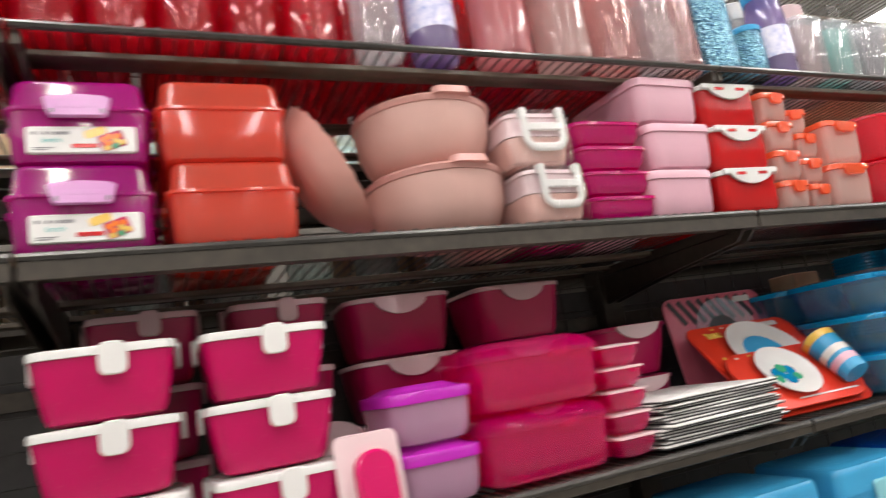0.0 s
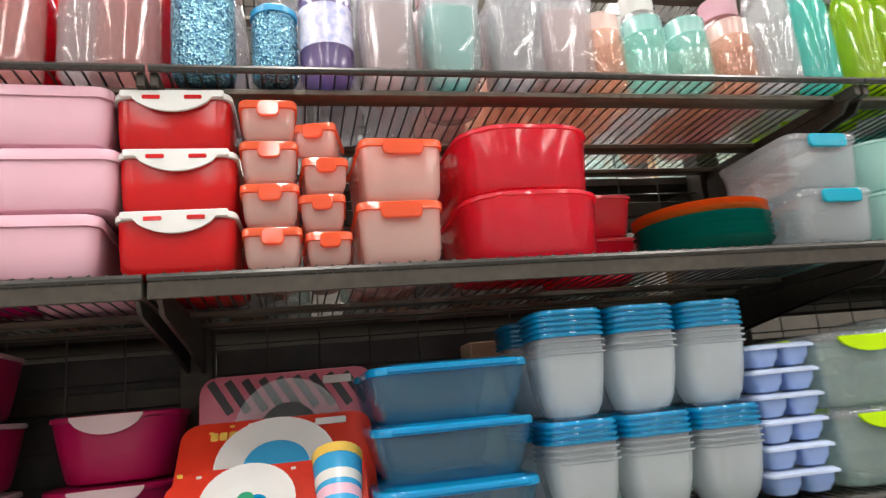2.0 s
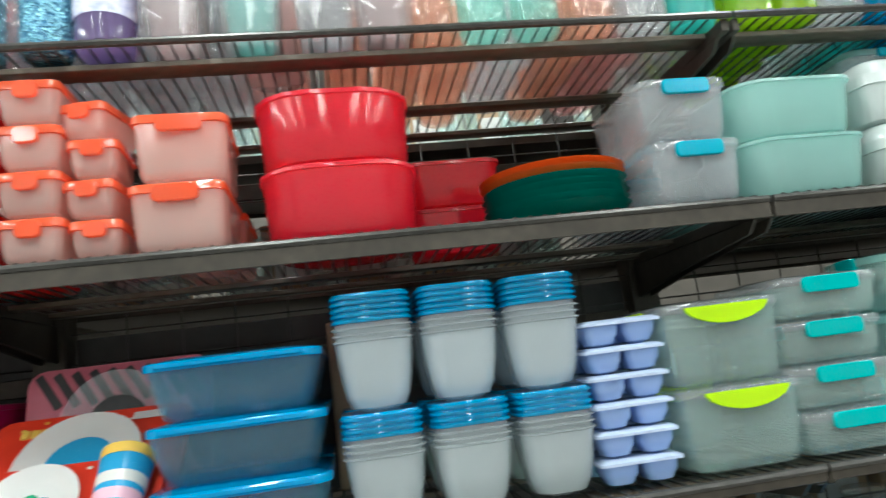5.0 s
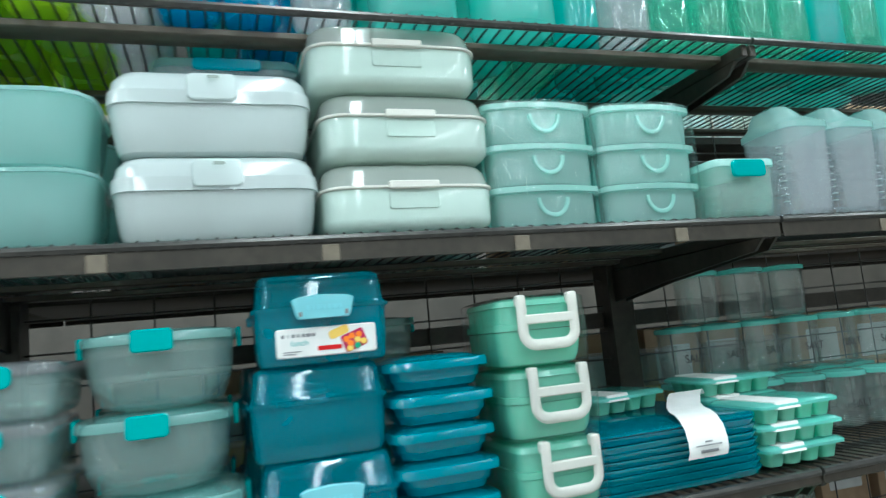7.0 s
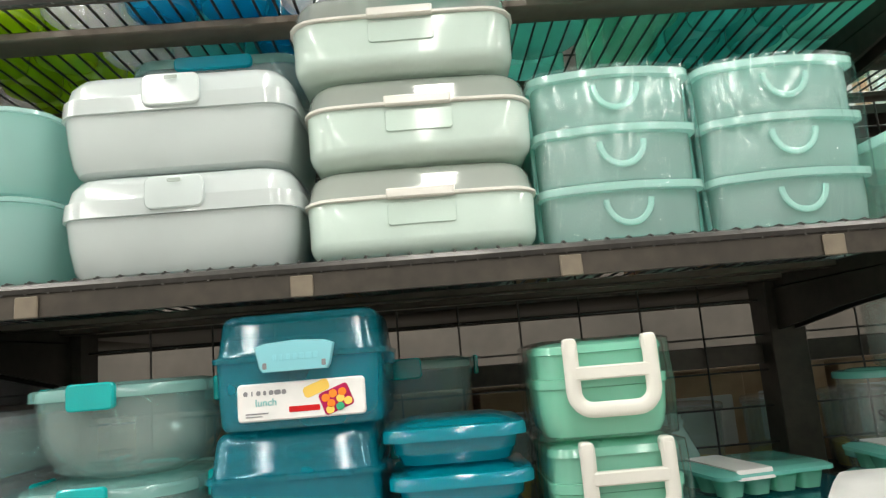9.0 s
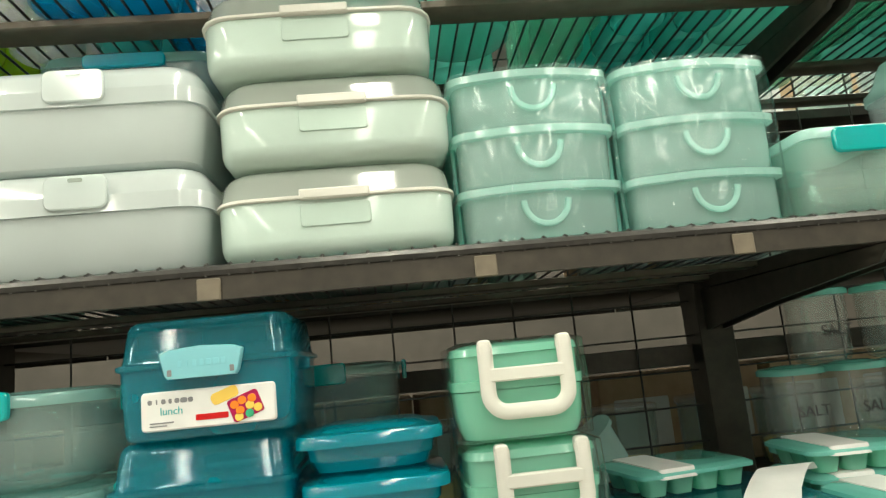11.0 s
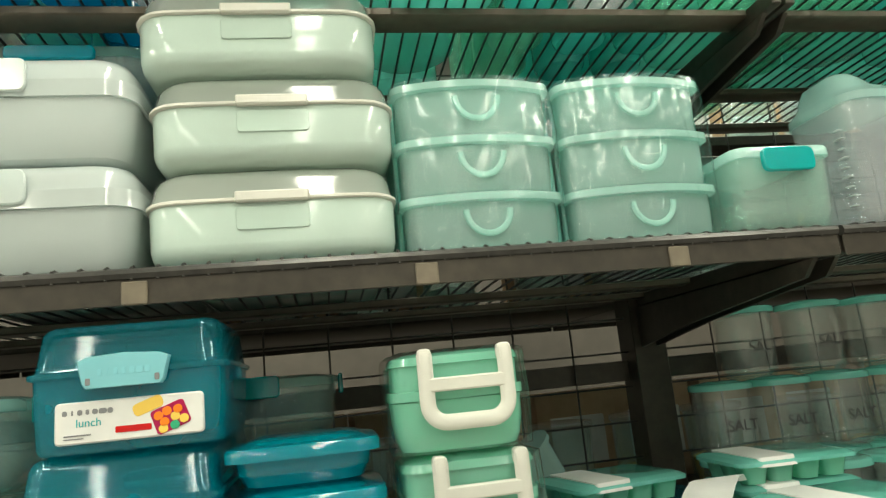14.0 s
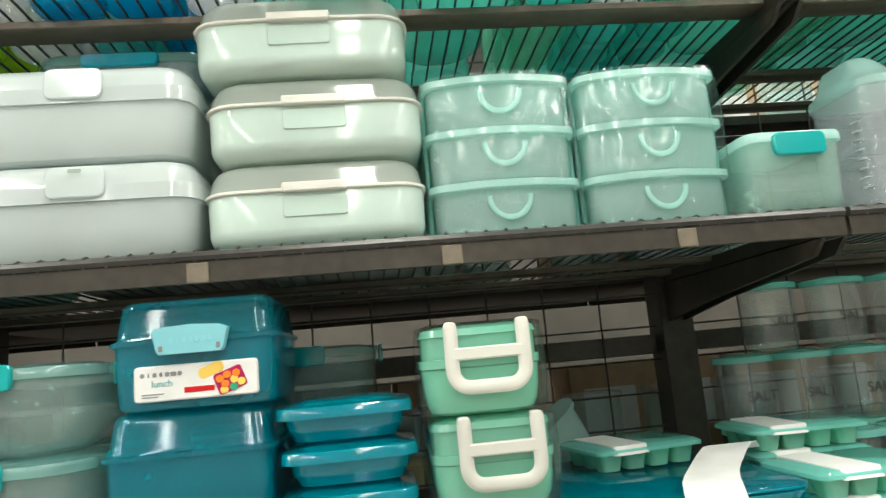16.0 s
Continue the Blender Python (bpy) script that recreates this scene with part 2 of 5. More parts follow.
def slab(bm, x0, x1, y0, y1, z0, z1, e=0.0015):
    """A box with softened edges."""
    cx, cy, w, d = (x0 + x1) / 2, (y0 + y1) / 2, x1 - x0, y1 - y0
    e = min(e, w / 3, d / 3, (z1 - z0) / 3)
    return loft(bm, [(z0, w - 2 * e, d - 2 * e, e, cx, cy), (z0 + e, w, d, e, cx, cy), (z1 - e, w, d, e, cx, cy),
                     (z1, w - 2 * e, d - 2 * e, e, cx, cy)], seg=1)


def plate(bm, cx, cz, w, h, y0, y1, r=0.006, e=0.0015, seg=4):
    """A rounded tablet standing in the x-z plane, from y0 (front) to y1."""
    m = Matrix(((1, 0, 0, cx), (0, 0, -1, y1), (0, 1, 0, cz), (0, 0, 0, 1)))
    t = y1 - y0
    e = min(e, t / 3)
    return loft(bm, [(0, w, h, r), (t - e, w, h, r), (t, w - 2 * e, h - 2 * e, max(r - e, 0.0005))], m, seg=seg)


def tube(bm, pts, r, seg=8, flat=1.0, closed=False):
    """A round bar along points."""
    pts = [Vector(p) for p in pts]
    rows, n = [], len(pts)
    for i, p in enumerate(pts):
        a, b = (pts[i - 1], pts[(i + 1) % n]) if closed else (pts[max(i - 1, 0)], pts[min(i + 1, n - 1)])
        t = (b - a).normalized()
        up = Vector((0, 1, 0)) if abs(t.y) < 0.9 else Vector((0, 0, 1))
        s = t.cross(up).normalized()
        u = s.cross(t)
        rows.append([bm.verts.new(p + r * (math.cos(k * math.tau / seg) * s + flat * math.sin(k * math.tau / seg) * u)) for k in range(seg)])
    for i in range(n if closed else n - 1):
        a, b = rows[i], rows[(i + 1) % n]
        for k in range(seg):
            bm.faces.new((a[k], a[(k + 1) % seg], b[(k + 1) % seg], b[k]))
    if not closed:
        bm.faces.new(rows[0][::-1])
        bm.faces.new(rows[-1])
    return bm


def half_moon(bm, cx, top, w, h, y0, y1, n=14):
    """A flat-topped half-moon tablet in the x-z plane."""
    edge = [(cx - w / 2 + w * k / n, top - h * math.sin(math.pi * k / n) ** 0.6) for k in range(n + 1)]
    a, b = ([bm.verts.new((x, y, zz)) for x, zz in edge + [(cx + w / 2, top + 0.004), (cx - w / 2, top + 0.004)]] for y in (y0, y1))
    bm.faces.new(a)
    bm.faces.new(b[::-1])
    for i in range(len(a)):
        j = (i + 1) % len(a)
        bm.faces.new((a[j], a[i], b[i], b[j]))
    return bm


def mesh_of(name, bm, material, smooth=True):
    bmesh.ops.recalc_face_normals(bm, faces=bm.faces)
    me = bpy.data.meshes.new(name)
    bm.to_mesh(me)
    bm.free()
    me.materials.append(material)
    if smooth:
        me.shade_smooth()
        me.set_sharp_from_angle(angle=radians(38))
    return me


def part(name, bm, material, parent, label=""):
    ob = new(name, mesh_of(name, bm, material))
    ob.parent = parent
    if label:
        tagged(ob, label)
    return ob


def thing(name, label, category, group="", kind=""):
    return tagged(new(name), label, category, group, kind)


def single(name, bm, material, label, category, group="", kind="", at=None):
    ob = tagged(new(name, mesh_of(name, bm, material)), label, category, group, kind)
    if at is not None:
        ob.matrix_basis = at
    return ob


def stack(ob, places):
    """The thing goes to the first place (x, y, z, turn), copies to the others."""
    for i, (x, y, z, *turn) in enumerate(places):
        m = pose(x, y, z, 0, 0, turn[0] if turn else random.uniform(-1.5, 1.5))
        if i == 0:
            ob.matrix_basis = m
        else:
            copy_thing(ob, m)


def tub(w, d, h, r, taper=0.9, wall=0.002, z0=0.0, foot=0.006, bulge=0.0, round_foot=0.012):
    """A hollow tub, open above."""
    a, b = w * taper, d - w * (1 - taper)
    k = round_foot
    return loft(bmesh.new(), [(z0, a - 2 * k, b - 2 * k, r), (z0 + 0.3 * k, a - 0.6 * k, b - 0.6 * k, r), (z0 + k, a, b, r), (z0 + 0.55 * h, w * (1 + taper) / 2 + 0.001, d - w * (1 - taper) / 2 + 0.001, r),
                              (z0 + h, w, d, r), (z0 + h, w - 2 * wall, d - 2 * wall, r),
                              (z0 + k + wall, a - 2 * wall, b - 2 * wall, r), (z0 + wall + 0.001, a - 2 * k, b - 2 * k, r)], bulge=bulge)


def lid(w, d, z, t, r, dome=0.0, over=0.003, bulge=0.0):
    """A lid with a rim that laps over the tub and a raised top."""
    w, d = w + 2 * over, d + 2 * over
    g = 0.006 + dome
    return loft(bmesh.new(), [(z, w, d, r), (z + t * 0.7, w, d, r), (z + t * 0.92, w - 0.003, d - 0.003, r), (z + t, w - 0.009, d - 0.009, r),
                              (z + t, w - 0.022, d - 0.022, r), (z + t + 0.5 * dome, w - 0.022 - g, d - 0.022 - g, r),
                              (z + t + dome + 0.001, w - 0.03 - 2 * g, d - 0.03 - 2 * g, r)], bulge=bulge)


def words(text, size, material, parent, m):
    cu = bpy.data.curves.new("lettering", "FONT")
    cu.body, cu.size, cu.extrude, cu.align_x = text, size, 0.0003, "CENTER"
    ob = bpy.data.objects.new("lettering", cu)
    me = bpy.data.meshes.new_from_object(ob)
    bpy.data.objects.remove(ob)
    me.materials.append(material)
    o = new("lettering", me)
    o.parent, o.matrix_basis = parent, m
    return o


# ---- setting ----
def room():
    def block(name, x0, x1, y0, y1, z0, z1, mat, label):
        single(name, slab(bmesh.new(), x0, x1, y0, y1, z0, z1), mat, label, name.split("_")[0], kind="structure")
    block("floor", -8, 8, -6, 6, -0.1, 0.0, M_FLOOR, "pale grey speckled vinyl shop floor")
    block("ceiling", -8, 8, -6, 6, CEIL, CEIL + 0.1, M_CEIL, "white tiled shop ceiling above the aisle")
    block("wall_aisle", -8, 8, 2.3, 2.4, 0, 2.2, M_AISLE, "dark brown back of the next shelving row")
    block("wall_north", -8, 8, 6.0, 6.15, 0, CEIL, M_WALL, "plain off-white shop wall")
    # unseen block in place of an opposite row, added to absorb bounce
    block("wall_counter", -8, 8, -2.6, -2.4, 0, 1.5, M_GREYWALL, "unseen grey block opposite, added to cut bounced light")
    block("wall_south", -8, 8, -6.0, -5.85, 0, CEIL, M_GREYWALL, "plain grey shop wall behind the aisle")
    block("wall_east", 8.0, 8.15, -6, 6, 0, CEIL, M_WALL, "plain off-white shop wall")
    block("wall_west", -8.15, -8.0, -6, 6, 0, CEIL, M_WALL, "plain off-white shop wall")
    for y, length, watts in LAMP_ROWS:
        # the added row at y 0.95 gets the same housing
        c = thing("ceiling_light", "long white strip light on the shop ceiling", "ceiling light", "strip lights")
        part("housing", slab(bmesh.new(), -0.11, 0.11, -length / 2 - 0.03, length / 2 + 0.03, -0.06, 0.0), M_WHITE, c)
        part("diffuser", slab(bmesh.new(), -0.08, 0.08, -length / 2, length / 2, -0.08, -0.0605), M_TUBE, c)
        stack(c, [(x, y, CEIL, 0) for x in LAMP_X])


room()

Z_BASE, Z_LOW2, Z_LOW, Z_MID, Z_TOP, Z_HIGH = 0.16, 0.80, 1.165, 1.555, 1.855, 2.22
DEPTH = 0.47
BAY = 1.2
BAYS = [-3.6, -2.4, -1.2, 0.0, 1.2, 2.4]


def wire_shelf(x, z, lip, separate):
    """One bay's shelf: front rail, ticket lip, two flat bars, side bars and its wires."""
    s = thing("wire_shelf", "black steel wire shelf with a flat front lip", "shelf", "wire shelves of the gondola")
    g = 0.003
    bm = tube(bmesh.new(), [(g, 0.006, -0.006), (BAY - g, 0.006, -0.006)], 0.006)
    part("front_rail", bm, M_WIRE, s)
    bm = slab(bmesh.new(), g, BAY - g, 0.004, 0.007, -0.012 - lip, -0.008)
    part("front_lip", bm, M_STEEL, s)
    for y0, y1 in ((0.014 if lip > 0.02 and x < -0.1 else 0.06, 0.1), (0.29, 0.325), (DEPTH - 0.03, DEPTH)):
        part("flat_bar", slab(bmesh.new(), g, BAY - g, y0, y1, -0.018, -0.008), M_BAR_LIT, s, "brown flat steel bar, lightened as if lit from below")
    for sx in (g, BAY - g - 0.012):
        part("side_bar", slab(bmesh.new(), sx, sx + 0.012, 0.012, DEPTH, -0.03, -0.0085), M_STEEL, s)
    if lip > 0.02 and x > -0.1:
        for k in range(4):
            sx = 0.21 + k * 0.262
            part("strap", slab(bmesh.new(), sx, sx + 0.022, 0.0005, 0.0038, -0.012 - lip, -0.013), M_STRAP, s, "brown strap across the lip")
    n = 54
    if separate:
        me = mesh_of("wire", tube(bmesh.new(), [(0, 0.003, -0.0115), (0, 0.0035, 0.0), (0, 0.008, 0.0012), (0, DEPTH, -0.006)], 0.0017, seg=5), M_WIRE)
        for i in range(n):
            w = new("wire", me)
            w.parent = s
            w.location = (0.024 + i * (BAY - 0.048) / (n - 1), 0, 0)
    else:
        bm = bmesh.new()
        for i in range(n):
            px = 0.024 + i * (BAY - 0.048) / (n - 1)
            tube(bm, [(px, 0.003, -0.006), (px, DEPTH, -0.006)], 0.0019, seg=5)
        tagged(part("wire_mesh", bm, M_WIRE, s), kind="stuff")
    s.matrix_basis = pose(x, 0, z)


def shelving():
    levels = ((Z_BASE, 0.03, False), (Z_LOW2, 0.02, False), (Z_LOW, 0.012, False), (Z_MID, 0.022, True), (Z_TOP, 0.0, True), (Z_HIGH, 0.0, False))
    for x in BAYS:
        for z, lip, sep in levels:
            wire_shelf(x, z, lip, sep and -2.5 < x < 1.3)
    for x in BAYS + [3.6]:
        u = thing("shelf_upright", "black slotted steel upright with shelf brackets", "upright", "uprights of the gondola")
        bm = slab(bmesh.new(), -0.03, 0.03, DEPTH + 0.005, DEPTH + 0.065, 0.0, 2.4)
        part("post", bm, M_STEEL, u)
        for z, lip, sep in levels:
            for sx in (-0.014, 0.014):
                bm = bmesh.new()
                prof = [(0.03, -0.031), (0.05, -0.05), (0.3, -0.075), (DEPTH + 0.004, -0.1), (DEPTH + 0.004, -0.031)]
                side = [[bm.verts.new((sx + o, y, z + h)) for y, h in prof] for o in (-0.003, 0.003)]
                bm.faces.new(side[0])
                bm.faces.new(side[1][::-1])
                for i in range(len(prof)):
                    j = (i + 1) % len(prof)
                    bm.faces.new((side[0][j], side[0][i], side[1][i], side[1][j]))
                part("bracket", bm, M_STEEL, u)
        u.matrix_basis = pose(x, 0, 0)
    for x in BAYS:
        b = thing("back_grid", "black wire mesh back panel between uprights", "wire panel", "back panels of the gondola")
        bm = bmesh.new()
        for k in range(1, 11):
            px = 0.03 + k * 0.1036
            tube(bm, [(px, DEPTH + 0.03, 0.2), (px, DEPTH + 0.03, 2.35)], 0.0018, seg=5)
        for k in range(37):
            tube(bm, [(0.03, DEPTH + 0.033, 0.21 + k * 0.059), (BAY - 0.03, DEPTH + 0.033, 0.21 + k * 0.059)], 0.0018, seg=5)
        tagged(part("wire_mesh", bm, M_WIRE, b), kind="stuff")
        for z in (0.3, 1.02, 1.4, 1.75, 2.1):
            part("cross_bar", slab(bmesh.new(), 0.032, BAY - 0.032, DEPTH + 0.037, DEPTH + 0.05, z, z + 0.035), M_STEEL, b)
        if x < -0.1:
            part("back_panel", slab(bmesh.new(), 0.032, BAY - 0.032, DEPTH + 0.0515, DEPTH + 0.056, 0.1, 1.5), M_DARKWALL, b, "black solid back panel")
        b.matrix_basis = pose(x, 0, 0)


shelving()


# ---- kinds of goods ----
def lunch_cube(body, clasp, label, w=0.165, d=0.165, h=0.118, printed=True):
    """A tall lunch box with hinged upper half, wide clasp and a paper label."""
    c = thing("lunch_box", label, "lunch box", "cube lunch boxes")
    hb = h * 0.59
    part("body", tub(w, d, hb, 0.016, taper=0.965, wall=0.0022, round_foot=0.007), body, c)
    part("rim", loft(bmesh.new(), [(hb, w + 0.004, d + 0.004, 0.017), (hb + 0.001, w + 0.008, d + 0.007, 0.018), (hb + 0.005, w + 0.008, d + 0.007, 0.018), (hb + 0.006, w + 0.003, d + 0.003, 0.017)]), body, c)
    part("lid", loft(bmesh.new(), [(hb + 0.0065, w - 0.001, d - 0.001, 0.017), (hb + 0.01, w - 0.003, d - 0.0035, 0.017), (h - 0.01, w - 0.009, d - 0.012, 0.017), (h - 0.007, w - 0.0105, d - 0.014, 0.017),
                                  (h - 0.003, w - 0.015, d - 0.019, 0.016), (h - 0.0005, w - 0.023, d - 0.027, 0.014), (h, w - 0.034, d - 0.038, 0.012)], caps=(False, True)), body, c)
    for sx in (-1, 1):
        part("hinge_tab", slab(bmesh.new(), sx * (w / 2 + 0.0045) - 0.0035, sx * (w / 2 + 0.0045) + 0.0035, -0.03, 0.0, hb - 0.012, hb - 0.0005), body, c)
    if printed:
        bm = bmesh.new()
        z0, y = hb - 0.011, -d / 2
        front = [(-0.031, 0), (0.031, 0), (0.034, 0.004), (0.0385, 0.024), (0.03, 0.0275), (0.0, 0.0295), (-0.03, 0.0275), (-0.0385, 0.024), (-0.034, 0.004)]
        near = [bm.verts.new((px * 0.97, y - 0.0125, z0 + 0.0005 + pz * 0.96)) for px, pz in front]
        far = [bm.verts.new((px, y - 0.0035, z0 + pz)) for px, pz in front]
        mid = [bm.verts.new((px, y - 0.011, z0 + pz)) for px, pz in front]
        bm.faces.new(near)
        bm.faces.new(far[::-1])
        for i in range(len(front)):
            j = (i + 1) % len(front)
            bm.faces.new((near[j], near[i], mid[i], mid[j]))
            bm.faces.new((mid[j], mid[i], far[i], far[j]))
        k = part("clasp", bm, clasp, c)
        for sx in (-0.0285, 0.0285):
            part("slot", plate(bmesh.new(), sx, z0 + 0.006, 0.004, 0.006, y - 0.0135, y - 0.0126, 0.001), M_GREYINK, k)
        bm = bmesh.new()
        for i, bw in enumerate((0.005, 0.002, 0.005, 0.005, 0.006, 0.008, 0.006)):
            plate(bm, -0.019 + i * 0.0066, z0 + 0.0135, bw * 0.75, 0.006, y - 0.0131, y - 0.0126, 0.0012, e=0.0002)
        part("embossed_mark", bm, clasp, k)
        y = -d / 2 - 0.0008
        zt = hb * 0.42
        tag = part("sticker", plate(bmesh.new(), 0.003, zt, 0.124, 0.036, y - 0.0012, y + 0.004, 0.004), M_PAPER, c, "white printed paper sticker")
        bm = bmesh.new()
        for i, bw in enumerate((0.0042, 0.0014, 0.0042, 0.003, 0.0046, 0.0066, 0.0046)):
            plate(bm, -0.0505 + i * 0.0062, zt + 0.0088, bw, 0.0046, y - 0.0018, y - 0.0013, 0.0018, e=0.0002)
        for bx, bz, bw in ((-0.04, -0.0105, 0.022), (-0.043, -0.0132, 0.016)):
            plate(bm, bx, zt + bz, bw, 0.0012, y - 0.0018, y - 0.0013, 0.0004, e=0.0002)
        part("lettering", bm, M_GREYINK, tag)
        words("lunch", 0.0098, M_TEALCLIP, tag, pose(-0.031, y - 0.0013, zt - 0.0035, 90, 0, 0))
        part("red_bar", plate(bmesh.new(), 0.006, zt - 0.0085, 0.03, 0.0055, y - 0.0018, y - 0.0013, 0.001, e=0.0002), M_RED, tag)
        turn = Matrix.Rotation(radians(-20), 4, "Y")

        def sloped(bm, cx, cz):
            bmesh.ops.transform(bm, matrix=Matrix.Translation((cx, y, cz)) @ turn, verts=bm.verts)
            return bm
        part("food_picture", sloped(plate(bmesh.new(), 0, 0, 0.03, 0.022, -0.0019, -0.0013, 0.003, e=0.0002), 0.037, zt - 0.002), M_DEEP, tag)
        for mat, spots in ((M_FOOD_OR, ((-0.009, 0.005), (-0.001, 0.006), (-0.006, -0.002), (0.008, 0.004))), (M_FOOD_YE, ((0.004, -0.001), (-0.009, -0.007), (0.01, -0.006))), (M_GREENLID, ((0.001, -0.008),))):
            bm = bmesh.new()
            for px, pz in spots:
                plate(bm, px, pz, 0.008, 0.0075, -0.0026, -0.002, 0.0035, e=0.0003)
            part("food_piece", sloped(bm, 0.037, zt - 0.002), mat, tag)
        part("bread_picture", sloped(plate(bmesh.new(), 0, 0, 0.026, 0.011, -0.0016, -0.0012, 0.004, e=0.0002), 0.018, zt + 0.0095), M_FOOD_YE, tag)
    return c


def plain_box(name, label, body, top, w, d, h, r=0.015, taper=0.93, t=0.014, dome=0.003, cat="food container", group="", over=0.003):
    c = thing(name, label, cat, group)
    part("body", tub(w, d, h - t, r, taper), body, c)
    part("lid", lid(w, d, h - t + 0.0005, t - dome - 0.001, r, dome, over), top, c)
    return c


def clip_box(name, label, body, top, clip, w, d, h, cw, ch, r=0.015, taper=0.93, t=0.016, group="", clips=1, drop=0.62, side=False, moon=False):
    """A tub and lid closed by a coloured clip on the front."""
    c = plain_box(name, label, body, top, w, d, h, r, taper, t, 0.002, group=group)
    for k in range(clips):
        cx = (k - (clips - 1) / 2) * w * 0.5
        zc = h - ch * drop - 0.003
        bm = bmesh.new()
        if not moon:
            plate(bm, cx, zc, cw, ch, -d / 2 - 0.009, -d / 2 - 0.0035, min(ch * 0.35, 0.008))
        else:
            half_moon(bm, cx, zc + ch * 0.5 - 0.004, cw, ch * 0.95, -d / 2 - 0.009, -d / 2 - 0.0035, n=20)
        part("clip", bm, clip, c)
    if side:
        for sx in (-1, 1):
            part("side_clip", slab(bmesh.new(), sx * (w / 2 + 0.0055) - 0.0025, sx * (w / 2 + 0.0055) + 0.0025, -0.035, 0.035, h - ch * 0.9, h - 0.006), clip, c)
    return c


def handle_box(label, body, top, handle, w=0.135, d=0.16, h=0.11):
    """A double-deck lunch box with a carrying frame handle folded over its front, in cling film."""
    c = thing("lunch_box", label, "lunch box", "lunch boxes with carry handles")
    h1 = h * 0.55
    part("lower_tray", tub(w, d, h1 - 0.004, 0.022, 0.94), body, c)
    part("upper_tray", loft(bmesh.new(), [(h1 - 0.003, w + 0.003, d + 0.003, 0.022), (h1 + 0.006, w + 0.003, d + 0.003, 0.022), (h1 + 0.0065, w - 0.004, d - 0.004, 0.02),
                                         (h - 0.014, w - 0.004, d - 0.004, 0.02), (h - 0.0135, w + 0.001, d + 0.001, 0.022), (h - 0.006, w - 0.004, d - 0.004, 0.02), (h - 0.002, w - 0.03, d - 0.03, 0.02)]), top, c)
    y, hw = -d / 2 - 0.008, w * 0.3
    bm = bmesh.new()
    z1, z0 = h - 0.004, h * 0.3
    rr = 0.018
    pts = [(-hw, y, z1)] + [(-hw + rr - rr * math.cos(math.pi / 2 * k / 6), y, z0 + rr - rr * math.sin(math.pi / 2 * k / 6)) for k in range(7)]
    pts += [(-px, py, pz) for px, py, pz in reversed(pts)]
    tube(bm, pts, 0.0075, seg=10, flat=0.5)
    plate(bm, 0, h * 0.66, 2 * hw, 0.013, y - 0.0035, y + 0.0035, 0.002)
    for sx in (-hw, hw):
        plate(bm, sx, z1 - 0.003, 0.013, 0.016, y - 0.003, y + 0.009, 0.004)
    bmesh.ops.translate(bm, vec=(0.007, 0, 0), verts=bm.verts)
    part("handle", bm, handle, c)
    bm = loft(bmesh.new(), [(0.003, w + 0.007, d + 0.022, 0.02), (h * 0.5, w + 0.012, d + 0.027, 0.022), (h - 0.004, w + 0.008, d + 0.022, 0.02), (h + 0.0005, w - 0.02, d - 0.01, 0.02)], seg=5)
    part("cling_film", bm, M_FILM, c)
    return c


def hinged_box(label, body, top, w, d, h, latch_w=0.07):
    """A long lunch box with rounded lower edge, thin seam and latch."""
    c = thing("lunch_box", label, "lunch box", "hinged mint lunch boxes")
    h1 = h * 0.6
    q = 0.004
    part("body", loft(bmesh.new(), [(0, w - 0.04, d - 0.04, 0.022), (0.0012, w - 0.03, d - 0.028, 0.024), (0.005, w - 0.016, d - 0.012, 0.027), (0.011, w - 0.0065, d - 0.0045, 0.03), (0.017, w - 0.003, d - 0.002, 0.031), (0.019, w - 0.0025, d - 0.0018, 0.031),
                                   (h1 - 0.002, w, d - 0.001, 0.032), (h1, w - 0.001, d - 0.002, 0.032), (h1, w - 0.006, d - 0.006, 0.03)], bulge=q), body, c)
    part("seam", loft(bmesh.new(), [(h1 + 0.0003, w + 0.003, d + 0.003, 0.033), (h1 + 0.001, w + 0.0055, d + 0.0055, 0.034), (h1 + 0.0034, w + 0.0055, d + 0.0055, 0.034), (h1 + 0.0042, w + 0.003, d + 0.003, 0.033)], bulge=q), M_CREAM, c)
    part("lid", loft(bmesh.new(), [(h1 + 0.0045, w + 0.001, d + 0.001, 0.033), (h1 + 0.007, w - 0.001, d - 0.0015, 0.033), (h - 0.017, w - 0.006, d - 0.014, 0.033), (h - 0.011, w - 0.009, d - 0.02, 0.033), (h - 0.006, w - 0.016, d - 0.029, 0.032), (h - 0.002, w - 0.028, d - 0.042, 0.03), (h, w - 0.05, d - 0.065, 0.026)], bulge=q, caps=(False, True)), top, c)
    part("latch", plate(bmesh.new(), 0, h1 + 0.004, latch_w, 0.0105, -d / 2 - q - 0.0062, -d / 2 - 0.003, 0.002), M_CREAM, c, "cream latch")
    part("latch_recess", plate(bmesh.new(), 0, h1 - 0.0165, latch_w, 0.023, -d / 2 - q - 0.0006, -d / 2, 0.004, e=0.0005), body, c)
    return c


